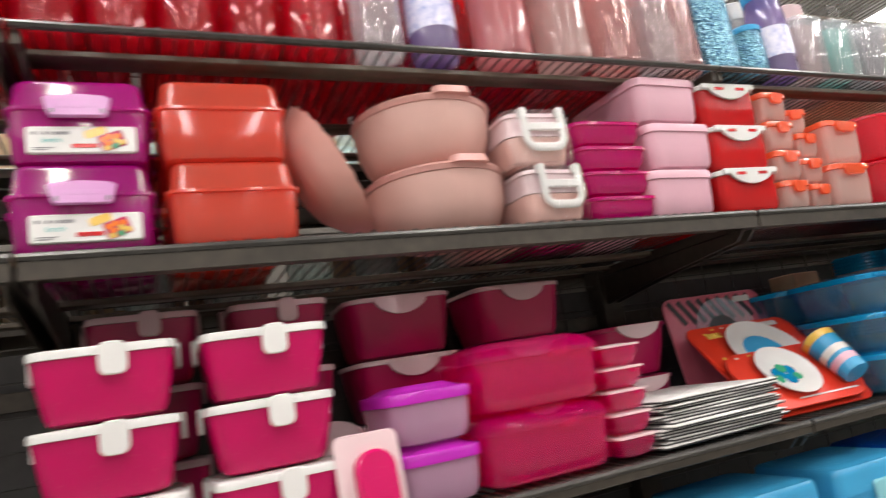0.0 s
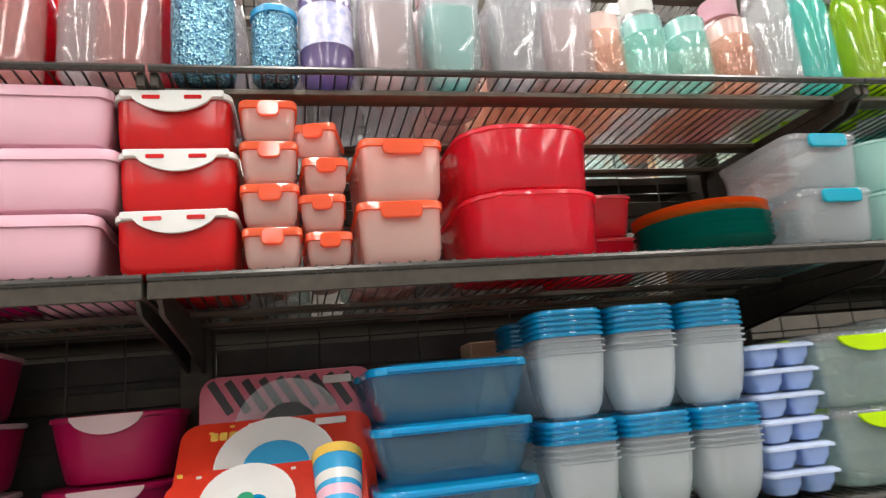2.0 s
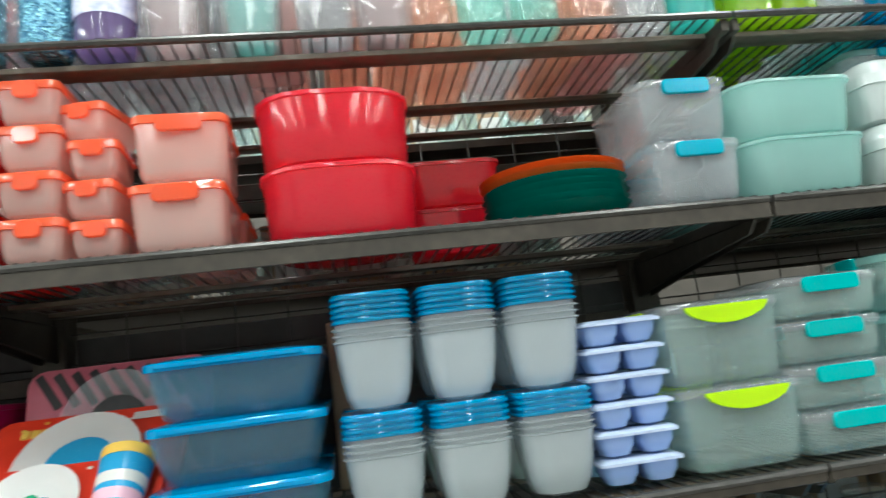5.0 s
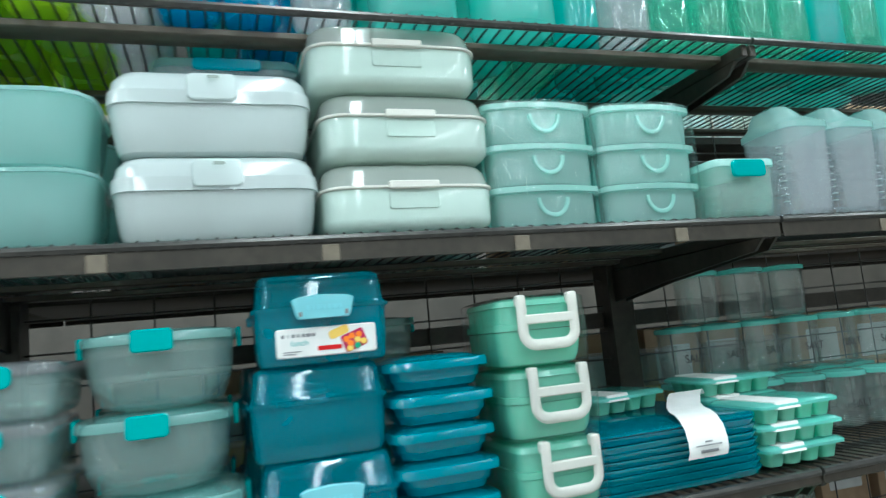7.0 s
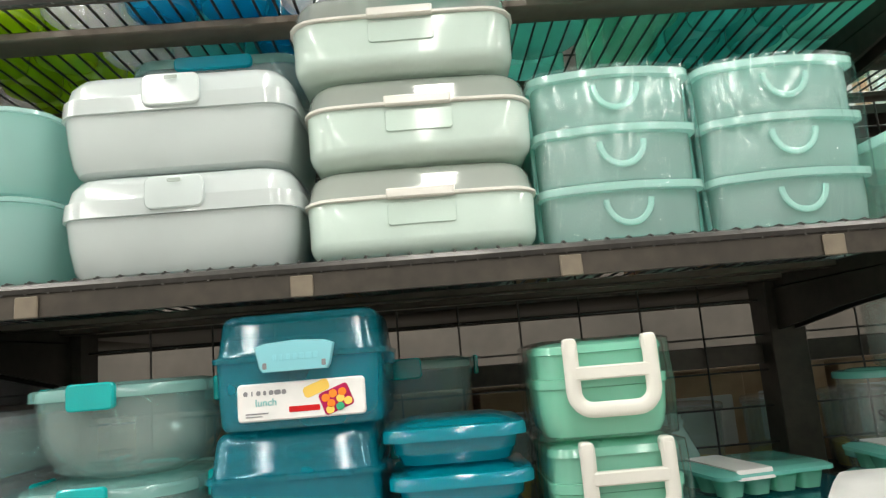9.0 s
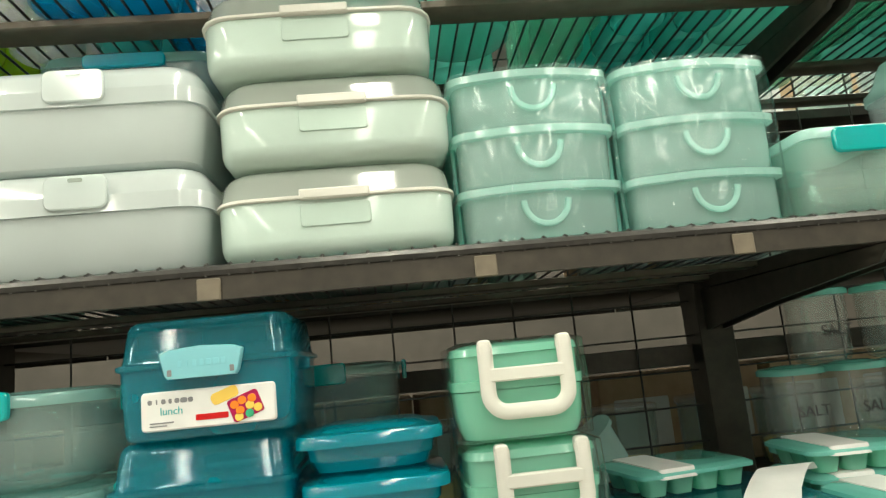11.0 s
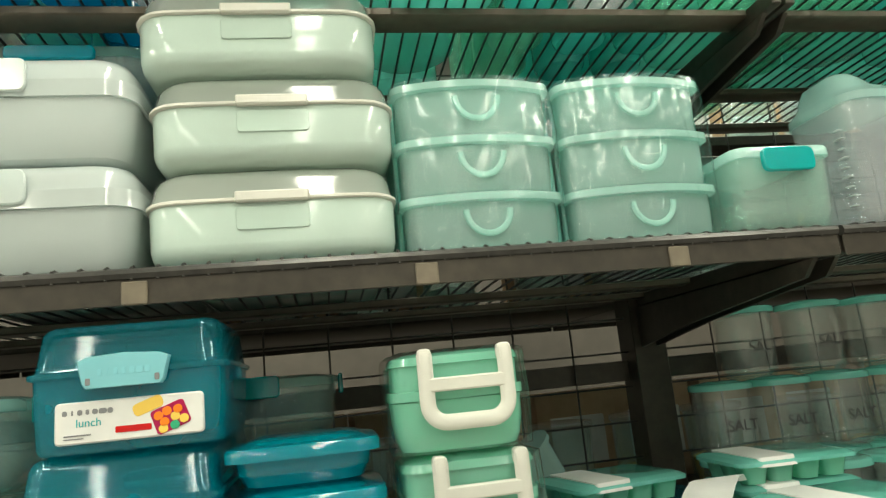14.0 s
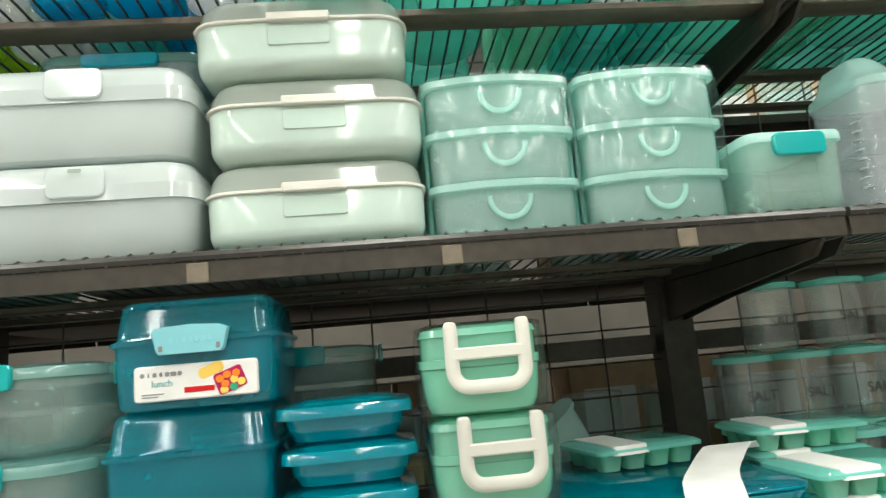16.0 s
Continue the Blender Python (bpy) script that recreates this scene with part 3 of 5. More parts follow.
def drawer_tower(label, w=0.182, d=0.18, tier=0.064):
    c = thing("drawer_tower", label, "desk drawers", "three-drawer towers")
    for k in range(3):
        z = k * tier
        part("frame", loft(bmesh.new(), [(z + tier - 0.010, w, d, 0.012), (z + tier - 0.002, w, d, 0.012), (z + tier - 0.0005, w - 0.006, d - 0.006, 0.012)], bulge=0.018), M_RIM, c)
        part("back", slab(bmesh.new(), -w / 2 + 0.006, w / 2 - 0.006, d / 2 - 0.004, d / 2 - 0.001, z + 0.0008, z + tier - 0.0105), M_AQUA, c)
        for sx in (-1, 1):
            part("stile", loft(bmesh.new(), [(z + 0.0006, 0.006, d - 0.03, 0.0025, sx * (w / 2 - 0.0015), 0.01), (z + tier - 0.0105, 0.006, d - 0.03, 0.0025, sx * (w / 2 - 0.0015), 0.01)], seg=2), M_AQUA, c)
        dr = part("drawer", tub(w - 0.011, d - 0.014, tier - 0.0115, 0.012, 0.985, z0=z + 0.0008, bulge=0.018, round_foot=0.004), M_AQUACLEAR, c)
        y = -d / 2 - 0.0145
        zt = z + tier - 0.012
        pts = [(0.024 * math.cos(a), y + 0.001 * abs(math.cos(a)), zt - 0.008 - 0.026 * math.sin(a)) for a in (math.pi * i / 12 for i in range(13))]
        part("handle", tube(bmesh.new(), pts, 0.0034, flat=0.7), M_RIM, dr)
    part("base", loft(bmesh.new(), [(-0.0005, w - 0.002, d, 0.012), (0.0004, w - 0.002, d, 0.012)], bulge=0.018), M_AQUA, c)
    h = tier * 3
    part("cling_film", loft(bmesh.new(), [(0.002, w + 0.006, d + 0.01, 0.014), (h * 0.3, w + 0.003, d + 0.008, 0.014), (h * 0.7, w + 0.007, d + 0.011, 0.014), (h + 0.0005, w + 0.002, d + 0.006, 0.014)], bulge=0.02), M_FILM, c)
    return c


def bottle(label, mat, cap, dia, h, neck=0.6, ribs=0, cap_h=0.04, shape="bottle"):
    b = thing("bottle" if shape == "bottle" else shape, label, "bottle" if shape == "bottle" else shape, "")
    r = dia / 2
    hb = h - cap_h
    rings = [(0, dia * 0.86, dia * 0.86, r * 0.86), (0.004, dia * 0.96, dia * 0.96, r * 0.96), (0.012, dia, dia, r)]
    n = ribs or 3
    for k in range(1, n):
        z = 0.012 + (hb * 0.78 - 0.012) * k / n
        q = dia * (0.955 if ribs and k % 2 else 1.0)
        rings.append((z, q, q, q / 2))
    rings += [(hb * 0.78, dia, dia, r), (hb * 0.93, dia * (neck + 1) / 2, dia * (neck + 1) / 2, r), (hb, dia * neck, dia * neck, r)]
    rings += [(hb, dia * neck - 0.005, dia * neck - 0.005, r), (hb * 0.78, dia - 0.005, dia - 0.005, r), (0.014, dia - 0.006, dia - 0.006, r), (0.007, dia * 0.8, dia * 0.8, r)]
    part("body", loft(bmesh.new(), rings, seg=6), mat, b)
    c = dia * neck + 0.006
    part("cap", loft(bmesh.new(), [(hb - 0.004, c, c, c / 2), (h - 0.004, c, c, c / 2), (h, c - 0.008, c - 0.008, c / 2)], seg=6), cap, b)
    return b


def dispenser(label, w=0.1, d=0.2, h=0.2):
    """A tall cereal container with a sloping pouring lid."""
    c = thing("cereal_container", label, "food container", "tall cereal containers")
    part("body", tub(w, d, h - 0.045, 0.025, 0.9), M_CLEAR_GREY, c)
    z = h - 0.0445
    part("lid", loft(bmesh.new(), [(z, w + 0.005, d + 0.005, 0.028), (z + 0.01, w + 0.005, d + 0.005, 0.028), (z + 0.016, w - 0.008, d * 0.92, 0.027, 0, -d * 0.02), (z + 0.022, w - 0.02, d * 0.66, 0.03, 0, -d * 0.14),
                                  (z + 0.034, w - 0.035, d * 0.47, 0.022, 0, -d * 0.2), (z + 0.043, w - 0.05, d * 0.38, 0.018, 0, -d * 0.22), (h + 0.004, w - 0.075, d * 0.22, 0.011, 0, -d * 0.22)], seg=6), M_MINTBOWL, c)
    bm = bmesh.new()
    for k in range(9):
        plate(bm, w * 0.25, 0.03 + k * 0.012, 0.012 if k % 2 else 0.008, 0.0012, -d / 2 - 0.001, -d / 2 + 0.006, 0.0004, e=0.0003)
    part("scale_marks", bm, M_PALE, c)
    return c


F = 0.022  # the goods' front line behind the shelf edge
CL = 0.006


def row_mid():
    z = Z_MID + 0.0025
    # bay with the pinks and reds
    o = lunch_cube(M_PURPLE, M_LILAC, "purple see-through lunch box with lilac clasp and white sticker", w=0.16, d=0.16, h=0.116)
    stack(o, [(-2.328, F + 0.08, z, 1), (-2.325, F + 0.083, z + 0.1165, -1), (-2.32, F + 0.25, z), (-2.318, F + 0.25, z + 0.1165)])
    o = lunch_cube(M_CORAL, M_CORAL, "coral see-through lunch box with plain lid", w=0.168, d=0.17, h=0.118, printed=False)
    stack(o, [(-2.143, F + 0.085, z), (-2.148, F + 0.085, z + 0.1185), (-2.143, F + 0.27, z), (-2.148, F + 0.27, z + 0.1185)])
    # a pleated bowl on its edge
    bm = bmesh.new()
    n = 48
    rows = []
    for k, (rr, dz) in enumerate(((0.05, 0.0), (0.07, 0.006), (0.095, 0.03), (0.112, 0.055), (0.116, 0.058), (0.111, 0.055), (0.09, 0.03), (0.06, 0.008))):
        row = []
        for i in range(n):
            a = math.tau * i / n
            q = rr * (1 + (0.06 if (i % 2 and 1 < k < 7) else 0.0))
            row.append(bm.verts.new((q * math.cos(a), q * math.sin(a), dz)))
        rows.append(row)
    for a, b in zip(rows, rows[1:]):
        for i in range(n):
            bm.faces.new((a[i], a[(i + 1) % n], b[(i + 1) % n], b[i]))
    bm.faces.new(rows[0][::-1])
    bm.faces.new(rows[-1])
    single("serving_bowl", bm, M_BLUSH, "pleated blush-pink bowl leaning on its edge", "bowl", at=pose(-2.025, 0.15, z + 0.11, 0, 62, -10))

    def lidded_bowl():
        c = thing("lidded_bowl", "blush-pink plastic bowl with tabbed lid", "bowl", "lidded pink bowls")
        w = 0.244
        part("bowl", loft(bmesh.new(), [(0, 0.14, 0.14, 0.07), (0.005, 0.17, 0.17, 0.085), (0.025, 0.208, 0.208, 0.105), (0.055, 0.232, 0.232, 0.116), (0.1, 0.24, 0.24, 0.12)], seg=9), M_BLUSH, c)
        part("lid", loft(bmesh.new(), [(0.1005, w, w, w / 2), (0.109, w + 0.004, w + 0.004, w / 2), (0.114, w - 0.006, w - 0.006, w / 2), (0.118, w - 0.04, w - 0.04, w / 2)], seg=9), M_BLUSH_DEEP, c)
        part("tab", loft(bmesh.new(), [(0.108, 0.07, 0.034, 0.015, 0.01, -w / 2 + 0.006), (0.121, 0.062, 0.026, 0.012, 0.01, -w / 2 + 0.006)]), M_BLUSH_DEEP, c)
        return c
    stack(lidded_bowl(), [(-1.79, F + 0.125, z), (-1.797, F + 0.128, z + 0.119)])
    o = handle_box("blush lunch box with white carry handle", M_BLUSH, M_PALEPINK, M_WHITE, w=0.12, d=0.16, h=0.1)
    stack(o, [(-1.628, F + 0.082, z, 2), (-1.636, F + 0.082, z + 0.101, -2), (-1.64, F + 0.27, z)])
    o = plain_box("snack_box", "magenta see-through snack box", M_MAGENTA, M_MAGENTA, 0.15, 0.19, 0.0465, 0.022, 0.95, 0.012, group="magenta snack boxes")
    stack(o, [(-1.483, F + 0.1, z + k * 0.047) for k in range(4)] + [(-1.483, F + 0.31, z + k * 0.047) for k in range(4)])
    o = plain_box("lunch_box", "light pink lunch box with flat lid", M_LTPINK, M_LTPINK, 0.158, 0.2, 0.092, 0.022, 0.95, 0.022, dome=0.004, cat="lunch box", group="light pink lunch boxes")
    stack(o, [(-1.345, F + 0.1, z, 2), (-1.322, F + 0.1, z + 0.0925, 1), (-1.333, F + 0.1, z + 0.185, 2), (-1.34, F + 0.32, z, 0), (-1.33, F + 0.32, z + 0.0925, 0)])

    def strap_box():
        c = thing("lunch_box", "glossy red lunch box with white slotted clasp", "lunch box", "red lunch boxes")
        w, d, h = 0.155, 0.15, 0.0885
        part("body", tub(w, d, h - 0.012, 0.02, 0.965), M_RED, c)
        part("rim", lid(w, d, h - 0.0115, 0.01, 0.018), M_WHITE, c, "white lid")
        bm = half_moon(bmesh.new(), 0, h - 0.008, 0.112, 0.025, -d / 2 - 0.0085, -d / 2 - 0.003)
        plate(bm, 0, h - 0.0062, 0.14, 0.011, -d / 2 - 0.0083, -d / 2 - 0.0028, 0.003)
        k = part("clasp", bm, M_WHITE, c, "white half-moon clasp")
        for sx in (-0.028, 0.028):
            part("slot", plate(bmesh.new(), sx, h - 0.012, 0.024, 0.006, -d / 2 - 0.0095, -d / 2 - 0.0086, 0.002), M_RED, k)
        return c
    stack(strap_box(), [(-1.163, F + 0.08, z, -2), (-1.163, F + 0.08, z + 0.089, 0), (-1.167, F + 0.08, z + 0.178, -1), (-1.16, F + 0.25, z), (-1.16, F + 0.25, z + 0.089)])
    o = clip_box("food_container", "small clear container with orange clip lid", M_ORCLEAR, M_ORANGE, M_ORANGE, 0.078, 0.11, 0.064, 0.032, 0.024, 0.012, group="small orange-lidded containers")
    stack(o, [(-1.039, F + 0.06, z + k * 0.0645) for k in range(4)] + [(-1.04, F + 0.19, z + k * 0.0645) for k in range(3)])
    o = clip_box("food_container", "tiny clear container with orange clip lid", M_ORCLEAR, M_ORANGE, M_ORANGE, 0.062, 0.1, 0.056, 0.03, 0.022, 0.01, group="tiny orange-lidded containers")
    stack(o, [(-0.961, F + 0.06, z, 3), (-0.963, F + 0.06, z + 0.0565, -4), (-0.961, F + 0.06, z + 0.113, 3), (-0.964, F + 0.065, z + 0.1695, -12), (-0.96, F + 0.2, z), (-0.96, F + 0.2, z + 0.0565)])
    o = clip_box("food_container", "clear container with orange clip lid", M_ORCLEAR, M_ORANGE, M_ORANGE, 0.124, 0.17, 0.098, 0.062, 0.024, 0.016, group="orange-lidded containers")
    stack(o, [(-0.853, F + 0.09, z, 0), (-0.848, F + 0.09, z + 0.0985, 3), (-0.853, F + 0.28, z)])
    o = plain_box("food_container", "large translucent red container with red lid", M_BIGRED, M_BIGRED, 0.228, 0.3, 0.11, 0.075, 0.95, 0.012, group="large red containers")
    stack(o, [(-0.632, F + 0.15, z, 0), (-0.634, F + 0.153, z + 0.1105, 1)])
    o = plain_box("food_container", "low translucent red container", M_BIGRED, M_BIGRED, 0.18, 0.15, 0.088, 0.03, 0.9, 0.012, group="low red containers")
    stack(o, [(-0.425, 0.345, z, 0), (-0.425, 0.345, z + 0.0885, 1)])

    def dish(label, mat):
        c = single("plate", loft(bmesh.new(), [(0, 0.12, 0.12, 0.06), (0.003, 0.165, 0.165, 0.0825), (0.012, 0.21, 0.21, 0.105), (0.024, 0.233, 0.233, 0.1165), (0.0255, 0.238, 0.238, 0.119), (0.0255, 0.232, 0.232, 0.116), (0.006, 0.15, 0.15, 0.075)], seg=9), mat, label, "plate", "stacked plates")
        return c
    g1 = dish("dark green plastic plate in a stack", M_BOTTLE)
    stack(g1, [(-0.285 + random.uniform(-0.002, 0.002), F + 0.122, z + 0.0105 * k, 0) for k in range(5)])
    g2 = dish("orange plastic plate on the green stack", M_PLATEOR)
    stack(g2, [(-0.286, F + 0.122, z + 0.0535 + 0.009 * k, 0) for k in range(2)])
    o = clip_box("food_container", "clear container with cyan clip", M_CLEAR_GREY, M_CLEAR_GREY, M_CYAN, 0.15, 0.2, 0.1, 0.078, 0.024, 0.024, 0.92, group="clear containers with cyan clips")
    stack(o, [(-0.09, F + 0.1, z, 0), (-0.096, F + 0.1, z + 0.1005, 1), (-0.09, F + 0.31, z)])
    # bay with the mints
    o = plain_box("food_container", "frosted mint tub with flush lid", M_MINTBOWL, M_MINTBOWL, 0.218, 0.2, 0.096, 0.05, 0.92, 0.01, group="frosted mint tubs")
    stack(o, [(0.108, F + 0.1, z, 0), (0.106, F + 0.1, z + 0.0965, 0), (0.108, F + 0.31, z), (0.108, F + 0.31, z + 0.0965)])

    def bread_box(label):
        c = thing("lunch_box", label, "lunch box", "white lunch boxes")
        w, d, h = 0.244, 0.2, 0.11
        part("body", tub(w, d, 0.062, 0.028, 0.95), M_PALE, c)
        part("band", loft(bmesh.new(), [(0.0625, w + 0.006, d + 0.006, 0.03), (0.08, w + 0.004, d + 0.004, 0.03)]), M_PALE, c)
        part("lid", loft(bmesh.new(), [(0.0805, w, d, 0.03), (0.095, w - 0.006, d - 0.006, 0.03), (0.105, w - 0.02, d - 0.02, 0.028), (h, w - 0.045, d - 0.045, 0.025)]), M_PALE, c)
        k = part("latch", plate(bmesh.new(), 0.0, 0.083, 0.06, 0.034, -d / 2 - 0.007, -d / 2 - 0.0032, 0.008), M_PALE, c)
        part("slot", plate(bmesh.new(), 0.002, 0.094, 0.014, 0.004, -d / 2 - 0.0108, -d / 2 - 0.0101, 0.0015), M_MINTLID, k)
        return c
    stack(bread_box("milky white lunch box with front latch"), [(0.355, F + 0.105, z, 0), (0.353, F + 0.105, z + 0.1105, 0), (0.36, F + 0.33, z, 0)])
    o = clip_box("food_container", "clear container with cyan clip and milky lid", M_CLEAR_GREY, M_TEALLID, M_CYAN, 0.2, 0.17, 0.047, 0.09, 0.016, 0.03, group="low clear containers")
    stack(o, [(0.375, F + 0.165, z + 0.2215, 0)])
    o = hinged_box("mint lunch box with grey-green lid and latch", M_MINT, M_MINTLID, 0.242, 0.2, 0.0985)
    stack(o, [(0.604, F + 0.104, z, 0), (0.608, F + 0.104, z + 0.099, 0), (0.598, F + 0.102, z + 0.198, -1), (0.608, F + 0.325, z), (0.608, F + 0.325, z + 0.099)])
    o = drawer_tower("aqua three-drawer tower wrapped in cling film")
    stack(o, [(0.823, F + 0.125, z + 0.001, 0), (1.011, F + 0.125, z + 0.001, 0)])
    o = clip_box("food_container", "clear square jar with teal clip lid", M_JAR, M_RIM, M_TEALCLIP, 0.122, 0.14, 0.102, 0.066, 0.028, 0.016, 0.95, group="jars with teal clips")
    stack(o, [(1.174, F + 0.08, z, 0), (1.174, F + 0.24, z, 0)])
    o = dispenser("tall clear cereal container with mint pouring lid", w=0.1, d=0.15, h=0.135)
    stack(o, [(1.18, F + 0.36, z, -90)])
    o = dispenser("tall clear cereal container with mint pouring lid", w=0.12, d=0.1)
    stack(o, [(1.325 + 0.11 * k, F + 0.068, z, -90) for k in range(5)])


def row_low():
    z = Z_LOW + 0.002

    def white_clip(label, body, top, w, d, h):
        c = thing("lunch_box", label, "lunch box", "pink boxes with white clips")
        part("body", tub(w, d, h - 0.014, 0.02, 0.86), body, c)
        part("lid", lid(w, d, h - 0.0135, 0.011, 0.02), top, c, "white rimmed lid")
        part("clip", plate(bmesh.new(), 0.01, h - 0.02, 0.032, 0.04, -d / 2 - 0.011, -d / 2 - 0.004, 0.01), top, c, "white hanging clip")
        for sx in (-1, 1):
            bm = slab(bmesh.new(), sx * (w / 2 + 0.006) - 0.003, sx * (w / 2 + 0.006) + 0.003, -0.016, 0.016, h - 0.036, h - 0.002)
            part("side_clip", bm, top, c)
        return c
    o = white_clip("hot pink lunch box with white clip lid", M_HOT, M_WHITE, 0.16, 0.17, 0.092)
    stack(o, [(-2.315, F + 0.09, z + 0.0925 * k, random.uniform(-2, 2)) for k in range(3)] + [(-2.122, F + 0.09, z + 0.0925 * k, random.uniform(-3, 2)) for k in range(3)])
    o = white_clip("dark pink lunch box with pale lid", M_DEEP, M_PALEPINK, 0.16, 0.16, 0.115)
    stack(o, [(px, 0.335, z + 0.1155 * k, random.uniform(-3, 3)) for px in (-2.27, -2.06) for k in range(3)])

    def flap_box():
        c = thing("lunch_box", "dark pink lunch box with pale half-moon flap", "lunch box", "dark pink flap boxes")
        w, d, h = 0.2, 0.16, 0.112
        part("body", tub(w, d, h - 0.012, 0.03, 0.88), M_DEEP, c)
        part("lid", lid(w, d, h - 0.0115, 0.009, 0.03), M_PALEPINK, c)
        part("flap", half_moon(bmesh.new(), 0, h - 0.012, 0.1, 0.026, -d / 2 - 0.0085, -d / 2 - 0.0035), M_PALEPINK, c, "pale half-moon flap")
        return c
    stack(flap_box(), [(-1.83, 0.35, z, 4), (-1.83, 0.35, z + 0.1125, 0), (-1.835, 0.345, z + 0.225, -4), (-1.575, 0.36, z, 3), (-1.575, 0.36, z + 0.1125, -3), (-1.58, 0.355, z + 0.225, 2)])

    def moon_bowl():
        c = thing("lidded_bowl", "dark pink bowl with pale half-moon lid", "bowl", "dark pink bowls")
        part("bowl", tub(0.2, 0.18, 0.1, 0.06, 0.84), M_DEEP, c)
        part("lid", lid(0.2, 0.18, 0.1005, 0.009, 0.06), M_DEEP, c)
        part("flap", half_moon(bmesh.new(), 0, 0.104, 0.11, 0.026, -0.0985, -0.0935), M_PALEPINK, c, "pale half-moon flap")
        return c
    stack(moon_bowl(), [(-1.315, 0.37, z, 4), (-1.305, 0.37, z + 0.1125, -3)])
    o = plain_box("food_container", "clear lilac tub with violet lid", M_VIOLETCLEAR, M_VIOLET, 0.132, 0.15, 0.084, 0.03, 0.93, 0.026, dome=0.008, group="violet-lidded tubs")
    stack(o, [(-1.902, F + 0.08, z, 0), (-1.904, F + 0.08, z + 0.0845, 2)])
    c = thing("storage_box", "glossy pink flip-lid storage box", "storage box", "pink flip-lid boxes")
    w, d, h = 0.226, 0.17, 0.106
    part("body", tub(w, d, h - 0.03, 0.03, 0.95), M_FLIP, c)
    part("lid", loft(bmesh.new(), [(h - 0.0295, w + 0.008, d + 0.008, 0.032), (h - 0.022, w + 0.008, d + 0.008, 0.032), (h - 0.008, w - 0.01, d - 0.02, 0.03), (h, w - 0.05, d - 0.06, 0.03)]), M_FLIP, c)
    part("catch", plate(bmesh.new(), 0.03, h - 0.03, 0.03, 0.012, -d / 2 - 0.0095, -d / 2 - 0.0045, 0.004), M_FLIP, c)
    stack(c, [(-1.716, F + 0.09, z, 0), (-1.712, F + 0.09, z + 0.1065, 0)])
    o = plain_box("snack_tub", "small clear pink snack tub", M_FLIP, M_PALEPINK, 0.075, 0.12, 0.036, 0.01, 0.86, 0.006, dome=0.001, group="small pink snack tubs")
    stack(o, [(-1.557, F + 0.07, z + 0.0365 * k) for k in range(5)])
    # a pale plate standing behind
    bm = bmesh.new()
    plate(bm, 0, 0.0, 0.13, 0.13, -0.004, 0.004, 0.064, seg=8)
    single("plate", bm, M_PALEPINK, "pale pink plate standing upright behind tubs", "plate", at=pose(-2.0, 0.235, z + 0.068, -8, 0, -15))
    # pink cutlery set on card
    c = thing("cutlery_set", "pink moulded cutlery set on a pale card", "cutlery set")
    part("card", plate(bmesh.new(), 0, 0.06, 0.09, 0.118, 0.003, 0.006, 0.012), M_PALEPINK, c)
    part("case", plate(bmesh.new(), 0.005, 0.05, 0.055, 0.09, -0.014, 0.0025, 0.025, e=0.004), M_HOT, c)
    c.matrix_basis = pose(-2.01, F - 0.014, z, -8, 0, 0)
    # paper placemats
    mats = thing("placemat", "white cardboard placemat in a loose pile", "placemat", "pile of placemats")
    part("sheet", slab(bmesh.new(), -0.14, 0.14, -0.16, 0.16, 0, 0.0022), M_PAPER, mats)
    # near-black layer, slightly smaller, under each white sheet
    part("black_layer", slab(bmesh.new(), -0.1385, 0.1385, -0.1585, 0.1585, -0.0026, -0.0002), M_INK, mats)
    stack(mats, [(-1.372 + random.uniform(-0.012, 0.018), F + 0.17 + random.uniform(-0.014, 0.008), z + 0.003 + 0.0052 * k, random.uniform(-6, 6)) for k in range(15)])

    # children's dinner sets on cards
    def dinner_set(label, card, dark, cup):
        c = thing("dinner_set", label, "dinner set", "boxed children's dinner sets")
        part("card", plate(bmesh.new(), 0, 0.135, 0.3, 0.27, 0.012, 0.016, 0.03), card, c)

        def disc(cx, cz, r, y, mat, nm, lab):
            m = Matrix(((1, 0, 0, cx), (0, 0, -1, y), (0, 1, 0, cz), (0, 0, 0, 1)))
            return part(nm, loft(bmesh.new(), [(0, r * 1.3, r * 1.3, r), (0.004, r * 1.4, r * 1.4, r), (0.012, r * 2, r * 2, r), (0.014, r * 2.02, r * 2.02, r), (0.013, r * 1.95, r * 1.95, r), (0.005, r * 1.35, r * 1.35, r), (0.003, r * 1.2, r * 1.2, r)], m, seg=8), mat, c, lab)
        p = disc(0.0, 0.165, 0.09, 0.011, M_WHITE if not dark else M_CLEAR_GREY, "plate", "round dinner plate with coloured middle")
        m = Matrix(((1, 0, 0, 0), (0, 0, -1, 0.007), (0, 1, 0, 0.165), (0, 0, 0, 1)))
        part("plate_print", loft(bmesh.new(), [(0, 0.1, 0.1, 0.05), (0.0012, 0.1, 0.1, 0.05)], m, seg=8), M_SKY if not dark else M_INK, p)
        if cup:
            part('print_line', plate(bmesh.new(), 0.02, 0.02, 0.16, 0.004, -0.0068, -0.0061, 0.001, e=0.0002), M_PAPER, c)
            part('card_front', plate(bmesh.new(), -0.01, 0.08, 0.29, 0.158, -0.006, -0.003, 0.05), card, c)
            b = disc(-0.035, 0.085, 0.066, -0.007, M_WHITE, "bowl", "white bowl with printed middle")
            bm = bmesh.new()
